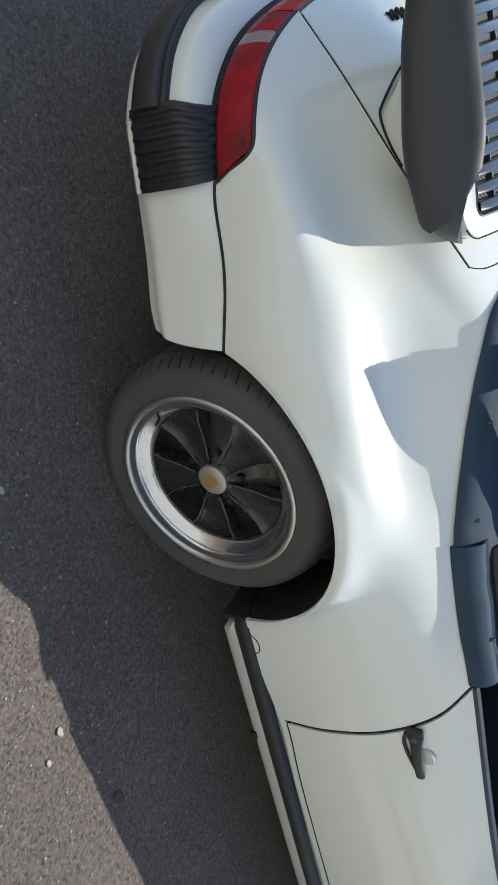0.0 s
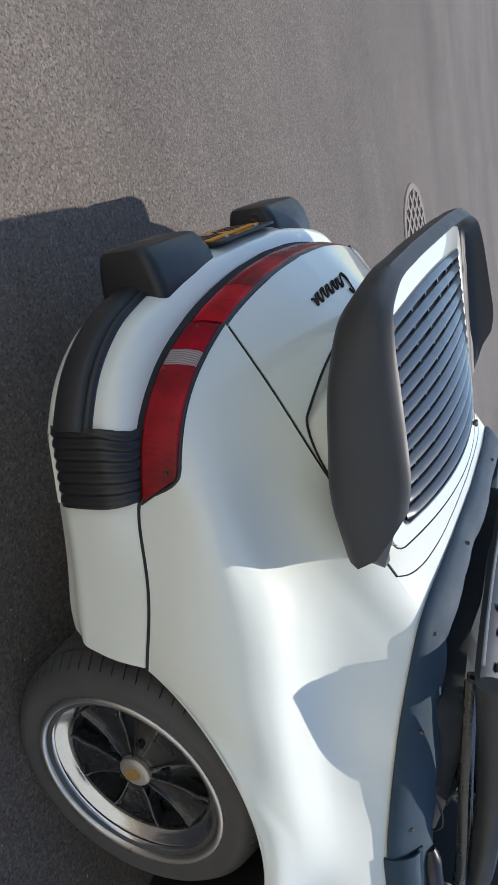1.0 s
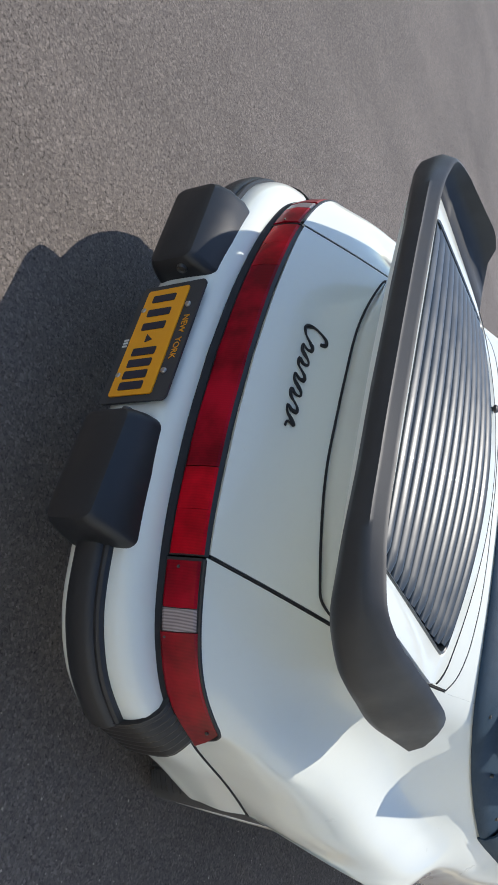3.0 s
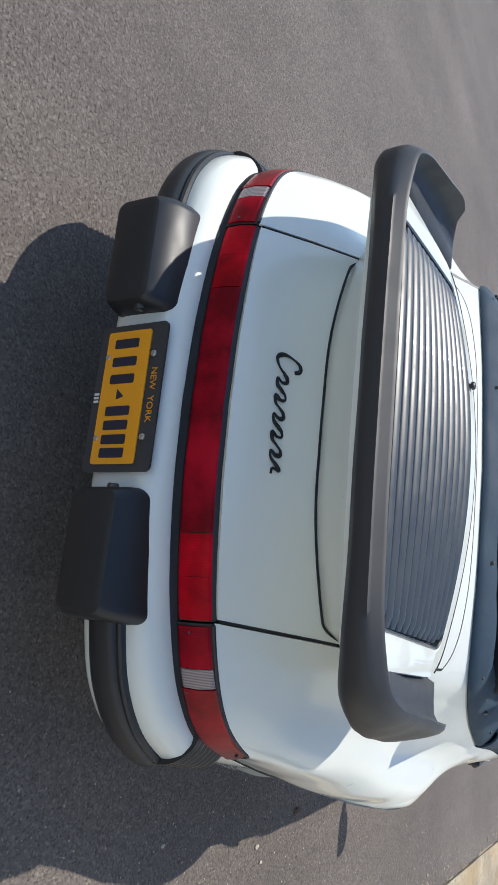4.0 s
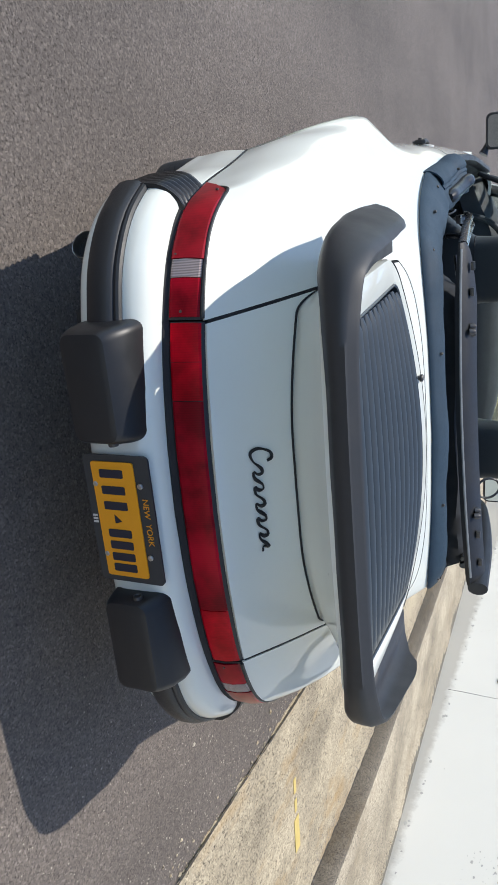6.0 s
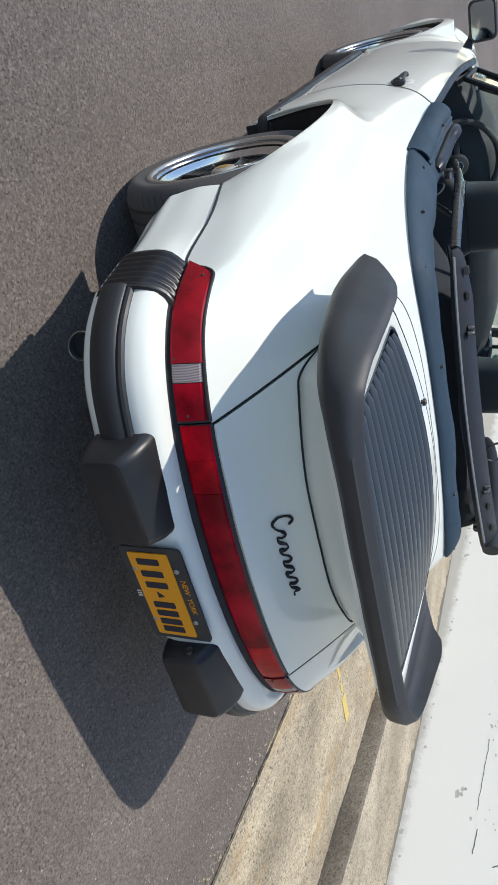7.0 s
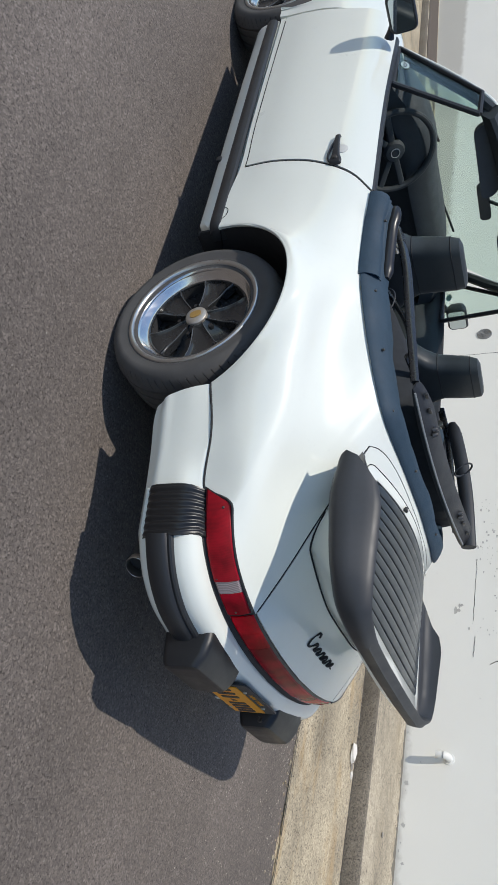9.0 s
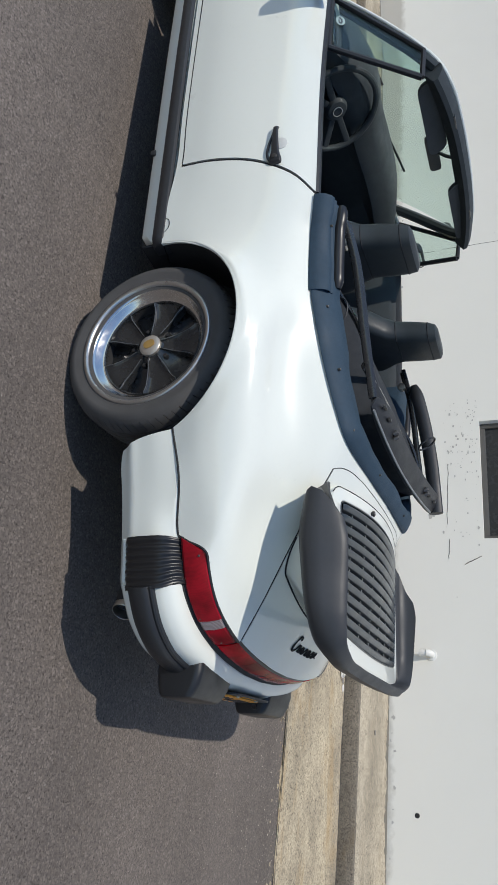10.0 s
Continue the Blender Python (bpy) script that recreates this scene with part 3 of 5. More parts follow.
# bumper: plan curve with its ends bent round the corners
BUMP = [(0, 0, -0.985), (0.25, 0.25, -0.975), (0.45, 0.44, -0.942), (0.58, 0.566, -0.902), (0.68, 0.648, -0.842), (0.76, 0.695, -0.778), (0.79, 0.707, -0.757)]


def bump_at(q, out=0.0):
    s = 1 if q >= 0 else -1
    a = spl(BUMP, abs(q))[0]
    b = spl(BUMP, min(0.79, abs(q) + 0.005))[0] - spl(BUMP, max(0, abs(q) - 0.005))[0]
    b = b / np.linalg.norm(b)
    return np.array((s * (a[0] + b[1] * out), a[1] - b[0] * out))


def bump_sweep(q0, q1, prof, n):
    rings = []
    for q in np.linspace(q0, q1, n):
        ring = []
        for o, z in prof:
            p = bump_at(q, o)
            ring.append((p[0], p[1], z))
        rings.append(ring)
    return Geo().loft(rings)


bumper = bump_sweep(-0.79, 0.79, [tuple(p) for p in chord([(-0.085, 0.468), (-0.055, 0.467), (-0.026, 0.461), (-0.004, 0.447), (0.008, 0.424), (0.011, 0.395), (0.012, 0.36), (0.010, 0.315), (0.002, 0.292), (-0.02, 0.276), (-0.09, 0.268)], 36)], 90).make(
    "rear_bumper", PAINT, car, "white bumper with black rubber strip")
for s in (1, -1):
    bump_sweep(s * 0.40, s * 0.789, [(0.004, 0.403), (0.014, 0.4045), (0.0205, 0.401), (0.0230, 0.395), (0.0220, 0.391), (0.0215, 0.388), (0.0260, 0.385), (0.0310, 0.374), (0.032, 0.352), (0.029, 0.334), (0.022, 0.321), (0.004, 0.317)], 40).make("rubber_strip", TRIM, bumper, "black rubber strip")
    # overrider: a blunt rounded box leaning out of the bumper
    rings = []
    for y, w, z0, z1, r in ((-0.92, 0.262, 0.288, 0.446, 0.02), (-0.965, 0.264, 0.288, 0.446, 0.024), (-1.006, 0.256, 0.290, 0.434, 0.024), (-1.032, 0.246, 0.294, 0.418, 0.024), (-1.042, 0.234, 0.300, 0.408, 0.022), (-1.046, 0.214, 0.310, 0.396, 0.018)):
        rings.append([(s * 0.317 + x, y, (z0 + z1) / 2 + z) for x, z in rounded(w, z1 - z0, r, 6)])
    over = Geo().loft(rings).make("overrider", OVERPLASTIC, bumper, "faded black rubber overrider", angle=26)
    Geo().lathe([(0, -0.002), (0.007, -0.001), (0.0085, 0.002), (0.011, 0.002), (0.012, -0.004), (0.012, -0.02)], 18, pose(s * 0.187, -1.018, 0.378) @ pose(0, 0, 0, 0, 0, 180 if s > 0 else 0)).make("plate_lamp", SOOT, over)
    # ribbed bellows between bumper end and wing
    rings = []
    n = 8 * 7 + 1
    for i in range(n):
        f = i / (n - 1)
        rib = 0.0065 * (0.5 - 0.5 * math.cos(2 * math.pi * f * 7)) if 0.03 < f < 0.97 else 0.004
        y = -0.774 + f * 0.151
        x = 0.719 + (y + 0.756) * 0.175
        prof = [(-0.10, 0.300, 0, 0), (-0.012, 0.304, 0.5, -0.6), (0.000, 0.314, 0.8, -0.3), (0.004, 0.330, 1, 0), (0.005, 0.365, 1, 0), (0.004, 0.400, 1, 0), (0.001, 0.420, 1, 0.2), (-0.006, 0.437, 0.9, 0.5), (-0.018, 0.451, 0.6, 0.8),
                (-0.030, 0.462, 0.3, 1), (-0.040, 0.470, 0, 0.6), (-0.052, 0.477, 0, 0.2), (-0.10, 0.478, 0, 0), (-0.11, 0.45, 0, 0)]
        rings.append([(s * (x + dx + rib * kx), y + 0.024 * (1 - f) * min(1.0, max(0.0, (z - 0.425) / 0.035)), z + rib * kz * 0.9) for dx, z, kx, kz in prof])
    lower = []
    for f in np.linspace(0, 1, 24):
        y = -0.772 + f * 0.15
        x = 0.704 + (y + 0.756) * 0.175 - 0.018 * max(0.0, 1 - f * 4) ** 2
        lower.append([(s * (x - 0.06), y, 0.300), (s * (x + 0.003), y, 0.300), (s * (x + 0.003), y, 0.290), (s * (x - 0.010), y, 0.276), (s * (x - 0.024), y, 0.268), (s * (x - 0.06), y, 0.264)])
    Geo().loft(lower).make("lower_lip", PAINT, car)
    Geo().loft(rings).make("bellows", GLOSSRUBBER, car, "black ribbed rubber bellows", angle=70)
    # lower valance behind the wheel
    top = [(0.727, -0.628), (0.757, -0.475), (0.802, -0.309)]
    P = []
    above = np.array([base_line(u) for u in steps(4.06, 5.99, 80)])
    for f in np.linspace(0, 1, 26):
        xt, yt = spl([(0, *top[0]), (0.5, *top[1]), (1, *top[2])], f)[0]
        xe = min(xt, float(np.interp(yt, above[:, 1], above[:, 0])) + 0.002)
        zl = 0.268 - 0.008 * f
        up = 0.012 * max(0.0, (f - 0.75) / 0.25) ** 2
        zt = min(0.466, float(np.interp(yt, above[:, 1], above[:, 2])) - 0.004) if f < 0.1 else float(np.interp(yt, above[:, 1], above[:, 2])) - 0.004
        ylow = -0.628 + f * 0.284
        P.append([(s * (xe - 0.02), yt, zt), (s * (xe - 0.004), yt, zt - 0.0015), (s * xe, yt, zt - 0.006), (s * (xt + 0.004), yt * 0.75 + ylow * 0.25, 0.40), (s * (xt + 0.004 - 0.006 * f), yt * 0.45 + ylow * 0.55, 0.34),
                  (s * (xt + 0.001 - 0.006 * f), yt * 0.22 + ylow * 0.78, 0.312 + up * 0.3), (s * (xt - 0.003 - 0.007 * f), yt * 0.16 + ylow * 0.84, 0.302 + up * 0.5), (s * (xt - 0.012 - 0.009 * f), yt * 0.1 + ylow * 0.9, 0.288 + up * 0.75), (s * (xt - 0.026 - 0.010 * f), ylow, zl + up), (s * (xt - 0.07), ylow, zl - 0.008 + up)])
    P = [list(col[:3]) + [tuple(q) for q in chord(col[2:-1], 22)[1:]] + [col[-1]] for col in P]
    shell(np.array(P), 0.008, (s, -0.1, 0)).make("valance", PAINT, car, "white lower valance behind the rear wheel")
    # black tube that paints the shaded gap between wing and valance
    Geo().tube([base_line(u) * np.array((s, 1, 1)) + np.array((0, 0, -0.0032)) for u in steps(4.37, 5.99, 44)], 0.0032, 6).make("valance_seal", BLACK, car)

# under-tail apron and exhaust
Geo().loft([[(x, y, z) for x, y, z in ((-0.46, yy, 0.22), (0.46, yy, 0.22), (0.50, yy, 0.31), (-0.50, yy, 0.31))] for yy in (-0.86, -0.3)]).make("apron", BLACK, car)
path = [(-0.50, -0.55, 0.235), (-0.56, -0.66, 0.235), (-0.572, -0.72, 0.240), (-0.594, -0.79, 0.241)]
ex = Geo().tube(chord(path, 16), 0.033, 20)
ex.make("exhaust_pipe", BLACK, car, "sooty black exhaust pipe")
Geo().lathe([(0.0315, -0.08), (0.0325, 0.0), (0.0335, 0.0015), (0.0348, 0.0), (0.0345, -0.05)], 32, pose(-0.606, -0.814, 0.241, 0, 0, -122)).make("exhaust_tip", STEEL, car)

# licence plate
PLATE = pose(0, -1.000, 0.364, 90 + 1, 0, 0)
frame_outline = rounded(0.316, 0.172, 0.012)
plate = Geo().plate(frame_outline, 0.006, PLATE).make("licence_plate", PLASTIC, car, "amber licence plate in a black frame, characters as bars", angle=25)
Geo().plate(rounded(0.286, 0.112, 0.006), 0.003, PLATE @ pose(0, -0.008, 0.0062)).make("plate_face", YELLOW, plate, "amber plate face")
for x in (-0.115, -0.075, -0.037, 0.032, 0.062, 0.092, 0.120):
    Geo().plate(rounded(0.020, 0.062, 0.003, 3), 0.0012, PLATE @ pose(x, -0.012, 0.0094)).make("character_bar", INK, plate)
Geo().plate([(-0.012, -0.01), (0.010, -0.010), (0.004, 0.008)], 0.0012, PLATE @ pose(-0.003, -0.010, 0.0094)).make("plate_mark", INK, plate)
for x in (-0.008, 0.0, 0.008):
    Geo().plate(rounded(0.005, 0.013, 0.001, 2), 0.001, PLATE @ pose(x, -0.076, 0.0062)).make("frame_bar", WHITEINK, plate)
for x in (-0.088, 0.088):
    for y in (-0.059, 0.059):
        Geo().lathe([(0, 0.004), (0.005, 0.0035), (0.007, 0.001), (0.007, -0.004)], 14, PLATE @ pose(x, y, 0.0075, 0, -90, 0)).make("screw", STEEL, plate)


def lettering(words, size, m, mat, parent, name="lettering"):
    cu = bpy.data.curves.new(name, "FONT")
    cu.body, cu.size, cu.extrude, cu.align_x, cu.align_y = words, size, 0.0006, "CENTER", "CENTER"
    tmp = new(name, cu)
    me = bpy.data.meshes.new_from_object(tmp.evaluated_get(bpy.context.evaluated_depsgraph_get()))
    bpy.data.objects.remove(tmp)
    bpy.data.curves.remove(cu)
    me.materials.append(mat)
    ob = new(name, me)
    ob.parent = parent
    ob.matrix_basis = m
    return ob


bpy.context.view_layer.update()
lettering("NEW  YORK", 0.021, PLATE @ pose(0, 0.066, 0.0068), YELLOW, plate)

# ---- tail spoiler ----


def tray_z(x, y):
    return 0.938 + 0.105 * (y + 0.40) - max(0.04, 0.26 + 0.40 * (y + 0.40)) * x * x


def outline_points(half, n=14):
    """Rounded outline of a tapering plate from half = (x rear, y rear, x front, y front, radius, bow of rear, bow of front)."""
    xr, yr, xf, yf, r, br, bf = half
    pts = []
    for t in np.linspace(0, 1, n):
        x = (xr - r) * t
        pts.append((x, yr - br * (1 - t * t)))
    for a in np.linspace(-80, -5, 6):
        pts.append((xr - r + r * math.cos(radians(a)), yr + r + r * math.sin(radians(a))))
    for t in np.linspace(0.15, 0.85, n):
        pts.append((xr + (xf - xr) * t, yr + r + (yf - yr - 2 * r) * t))
    for a in np.linspace(5, 80, 6):
        pts.append((xf - r + r * math.cos(radians(a)), yf - r + r * math.sin(radians(a))))
    for t in np.linspace(1, 0, n):
        pts.append(((xf - r) * t, yf + bf * (1 - t * t)))
    half_left = [(-x, y) for x, y in pts[::-1]][1:-1]
    return pts + half_left


outer = outline_points((0.478, -0.905, 0.500, -0.404, 0.07, 0.035, 0.022))
inner = outline_points((0.410, -0.850, 0.440, -0.440, 0.028, 0.022, 0.022))
rings = []
for f, dz in ((0, -0.05), (0, -0.004), (0.02, 0.0)):
    rings.append([(x * (1 - f * 0.2), y + f * 0.0, tray_z(x, y) + dz) for x, y in outer])
mid = [((1 - 0.93) * a[0] + 0.93 * b[0], 0.07 * a[1] + 0.93 * b[1]) for a, b in zip(outer, inner)]
rings.append([(x, y, tray_z(x, y)) for x, y in mid])
rings.append([(x, y, tray_z(x, y) - 0.003) for x, y in inner])
rings.append([(x, y, tray_z(x, y) - 0.03) for x, y in inner])
spoiler = Geo().loft(rings, False).make("spoiler", PAINT, car, "white tea-tray spoiler with thick black rubber edge", angle=40)

# grille: bed, frame and louvres
bed = [[(f * x, -0.61 + f * (y + 0.61), tray_z(x * f, -0.61 + f * (y + 0.61)) - 0.020) for x, y in inner + inner[:1]] for f in (0.02, 0.25, 0.5, 0.75, 1.0)]
grille = Geo().grid(bed).make("grille", MESH, spoiler, "faded grey louvred engine grille")
N = 12
for i in range(N):
    f = (i + 0.5) / N
    y = -0.850 + 0.410 * f
    wide = 0.408 + 0.028 * f - 0.008 - (0.010 if i in (0, N - 1) else 0)
    P = []
    for x in np.linspace(-wide, wide, 41):
        bow = (0.022 * (1 - f) * -1 + 0.022 * f) * (1 - (x / 0.42) ** 2)
        end = min(1.0, (wide - abs(x)) / 0.016)
        hgt = 0.010 * math.sqrt(max(0.0, end * (2 - end)))
        row = []
        for dy, dz in ((-0.0122, -0.034), (-0.0122, -0.010), (-0.0112, -0.0060), (-0.0090, -0.0038), (-0.003, hgt * 0.35 - 0.0035), (0.003, hgt * 0.58 - 0.0032), (0.0062, hgt * 0.62 - 0.0032), (0.0080, hgt * 0.45 - 0.0035), (0.0085, -0.006), (0.0085, -0.034)):
            row.append((x, y + bow + dy, tray_z(x, y + bow) + dz))
        P.append(row)
    Geo().grid(P).make("louvre", GRILLE, grille, angle=38)
for x in (-0.33, -0.20, -0.07, 0.07, 0.20, 0.33):
    rows = [[(x - 0.005, y, tray_z(x, y) - 0.022), (x - 0.005, y, tray_z(x, y) - 0.010), (x + 0.005, y, tray_z(x, y) - 0.010), (x + 0.005, y, tray_z(x, y) - 0.022)] for y in np.linspace(-0.84, -0.44, 9)]
    Geo().loft(rows).make("strut", GRILLE, grille)
rings = [[(x * k, -0.61 + (y + 0.61) * k, tray_z(x, y) + dz) for x, y in inner] for k, dz in ((0.999, -0.032), (0.999, -0.002), (0.995, 0.001), (0.985, -0.001), (0.982, -0.008), (0.982, -0.032))]
Geo().loft(rings, False).make("grille_frame", GRILLE, grille)
lockp = (-0.188, -0.412)
Geo().lathe([(0, 0.012), (0.007, 0.0115), (0.010, 0.009), (0.010, 0.003), (0.006, 0.001), (0.006, -0.01)], 20, pose(*lockp, tray_z(*lockp) + 0.002, 0, -90, 0)).make("lid_lock", SOOT, spoiler, "small dull steel lock knob")

# rubber edge swept round sides and back
EDGELINE = [(0, 0, -0.954), (0.25, 0.25, -0.951), (0.45, 0.443, -0.935), (0.56, 0.532, -0.893), (0.64, 0.583, -0.815), (0.76, 0.610, -0.69), (0.88, 0.623, -0.62), (0.985, 0.628, -0.560)]
LIPTOP = [(0, 0.910), (0.45, 0.915), (0.56, 0.922), (0.66, 0.931), (0.80, 0.941), (0.90, 0.942), (0.985, 0.934)]
LIPLOW = [(0, 0.840), (0.45, 0.834), (0.60, 0.818), (0.76, 0.806), (0.90, 0.806), (0.985, 0.822)]


def edge_ring(q):
    s, a = (1 if q >= 0 else -1), abs(q)
    p = spl(EDGELINE, a)[0]
    d = spl(EDGELINE, min(0.985, a + 0.01))[0] - spl(EDGELINE, max(0, a - 0.01))[0]
    d = d / np.linalg.norm(d)
    nx, ny = -d[1] * -1, -d[0]
    zt, zl = spl(LIPTOP, a)[0][0], spl(LIPLOW, a)[0][0]
    k = max(0.0, min(1.0, (a - 0.52) / 0.14))
    shelf = 0.026 + 0.091 * k
    inx, iny = p[0] - nx * shelf, p[1] - ny * shelf
    zs = tray_z(inx, iny) + 0.001
    reach = max(0.0, (a - 0.74) / 0.245) ** 2
    # offset, height, and how far the front end of a flat inner shelf reaches ahead
    prof = [(-shelf - 0.02, zs - 0.035, 0.135), (-shelf, zs, 0.14), (-shelf * (0.97 - 0.3 * k), zs + 0.001 + 0.002 * k, 0.132), (-0.024 - 0.011 * k, zs + (zt - zs) * (0.25 - 0.12 * k), 0.122), (-0.020 + 0.004 * k, zs + (zt - zs) * (0.75 - 0.2 * k), 0),
            (-0.013 + 0.010 * k, zt, 0), (-0.005 + 0.011 * k, zt - 0.004, 0), (0.003 + 0.007 * k, zt - 0.018, 0), (0.010, zt * 0.7 + zl * 0.3, 0), (0.009, (zt + zl) / 2, 0), (0.004, zl * 0.78 + zt * 0.22, 0), (-0.004, zl + 0.010, 0), (-0.016, zl, 0), (-0.035, zl - 0.002, 0), (-shelf, zl + 0.018, 0.13)]
    out = []
    for o, z, flat in prof:
        h = min(1.0, max(0.0, (z - zl) / (zt - zl)))
        ahead = flat or 0.088 * float(np.interp(h, [0, 0.15, 0.37, 0.55, 0.8, 1.0], [0.86, 1.08, 1.12, 0.88, 0.42, 0.02]))
        lean = 0.0 if o < -0.04 else 0.046 * k * max(0.0, h - 0.2) / 0.8
        out.append((s * (p[0] + nx * (o - lean)), p[1] + ny * o + ahead * reach, z))
    return out


rings = [edge_ring(q) for q in np.concatenate([-np.linspace(0.985, 0.88, 30), -np.linspace(0.87, 0.02, 60), np.linspace(0.02, 0.87, 60), np.linspace(0.88, 0.985, 30)])]
Geo().loft(rings).make("rubber_edge", PLASTIC, spoiler, "thick black rubber spoiler edge", angle=62)

# seam between lid and deck, seam along the front of the tray
edge = [skin([u], [lid_edge(u)], -1)[0][0] for u in steps(1.990, 0, 40)] + [skin([u], [lid_edge(u)], 1)[0][0] for u in steps(0.05, 1.990, 40)]
# black tube laid in the lid gap so that it reads as shaded
Geo().tube([p - np.array((0, 0, 0.002)) for p in edge], 0.0024, 6).make("deck_seal", BLACK, lid)
front = [(x, y) for x, y in outer if y > -0.45]
front.sort()
Geo().tube([(x * 1.004, y + 0.003, tray_z(x, y) - 0.001) for x, y in front], 0.0018, 6).make("tray_seam", BLACK, spoiler)

# pedestal between lid and tray


def lid_point(x, v):
    u = float(np.interp(abs(x), [0, 0.21, 0.445], [0, 1, 2]))
    p = skin([u], [v], 1 if x >= 0 else -1)[0][0]
    return p


def lid_at_height(x, z):
    vs = np.linspace(0.3, 0.98, 60)
    u = float(np.interp(abs(x), [0, 0.21, 0.445], [0, 1, 2]))
    zs = skin([u], vs, 1)[0][:, 2]
    return lid_point(x, float(np.interp(-z, -zs, vs)))


def base_height(x):
    t = min(1.0, max(0.0, (abs(x) - 0.400) / 0.041))
    return 0.700 + 0.05 * (1 - math.sqrt(max(0.0, 1 - t * t)))


XS = [-x for x in np.linspace(0.441, 0.395, 16)] + list(np.linspace(-0.385, 0.385, 32)) + list(np.linspace(0.395, 0.441, 16))
ped = []
for x in XS:
    t = min(1.0, max(0.0, (abs(x) - 0.37) / 0.071))
    low = lid_at_height(x, base_height(x))
    yk = -0.90 + 0.06 * (abs(x) / 0.42) ** 2 + 0.16 * (1 - math.sqrt(max(0, 1 - t * t)))
    top = np.array((x * 1.16, yk, 0.825))
    row = []
    for f, pull in ((0, 0), (0.08, 0.006), (0.3, 0.014), (0.6, 0.012), (0.85, 0.004), (1, 0)):
        q = low * (1 - f) + top * f
        row.append((q[0], q[1] + pull, q[2] + 0.001))
    ped.append(row)
shell(np.array(ped), 0.01, (0, -1, 0)).make("spoiler_base", PAINT, spoiler)
seam = [lid_at_height(x, base_height(x) - 0.003) + np.array((0, -0.0005, 0.0012)) for x in XS]
Geo().tube(seam, 0.0028, 6).make("rubber_gasket", BLACK, spoiler)

# ---- script badge: one flowing stroke with loops ----


def badge_stroke():
    pts = [(-0.118, 0.020), (-0.126, 0.031), (-0.138, 0.030), (-0.149, 0.014), (-0.151, -0.006), (-0.140, -0.020), (-0.122, -0.017), (-0.106, -0.004)]
    x = -0.098
    for i in range(5):
        w = 0.044
        pts += [(x, 0.010), (x + 0.010, 0.012), (x + 0.016, -0.002), (x + 0.010, -0.017), (x + 0.026, -0.016), (x + w - 0.006, 0.002)]
        x += w
    pts += [(x + 0.002, 0.011), (x + 0.006, -0.010), (x + 0.018, -0.012)]
    return pts


stroke = []
for px, pz in chord(badge_stroke(), 190):
    sx = px + 0.25 * pz
    v = 0.838 - (pz if px < -0.104 else pz * 0.72 - 0.003) * 1.5
    p = lid_point(sx * 0.92 + 0.006, v)
    stroke.append((p[0], p[1] - 0.0015, p[2] + 0.002))
Geo().tube(stroke, [0.0041 + 0.0012 * math.sin(i * 0.33) for i in range(len(stroke))], 6, 0.7).make("script_badge", BLACK, lid, "black script badge")

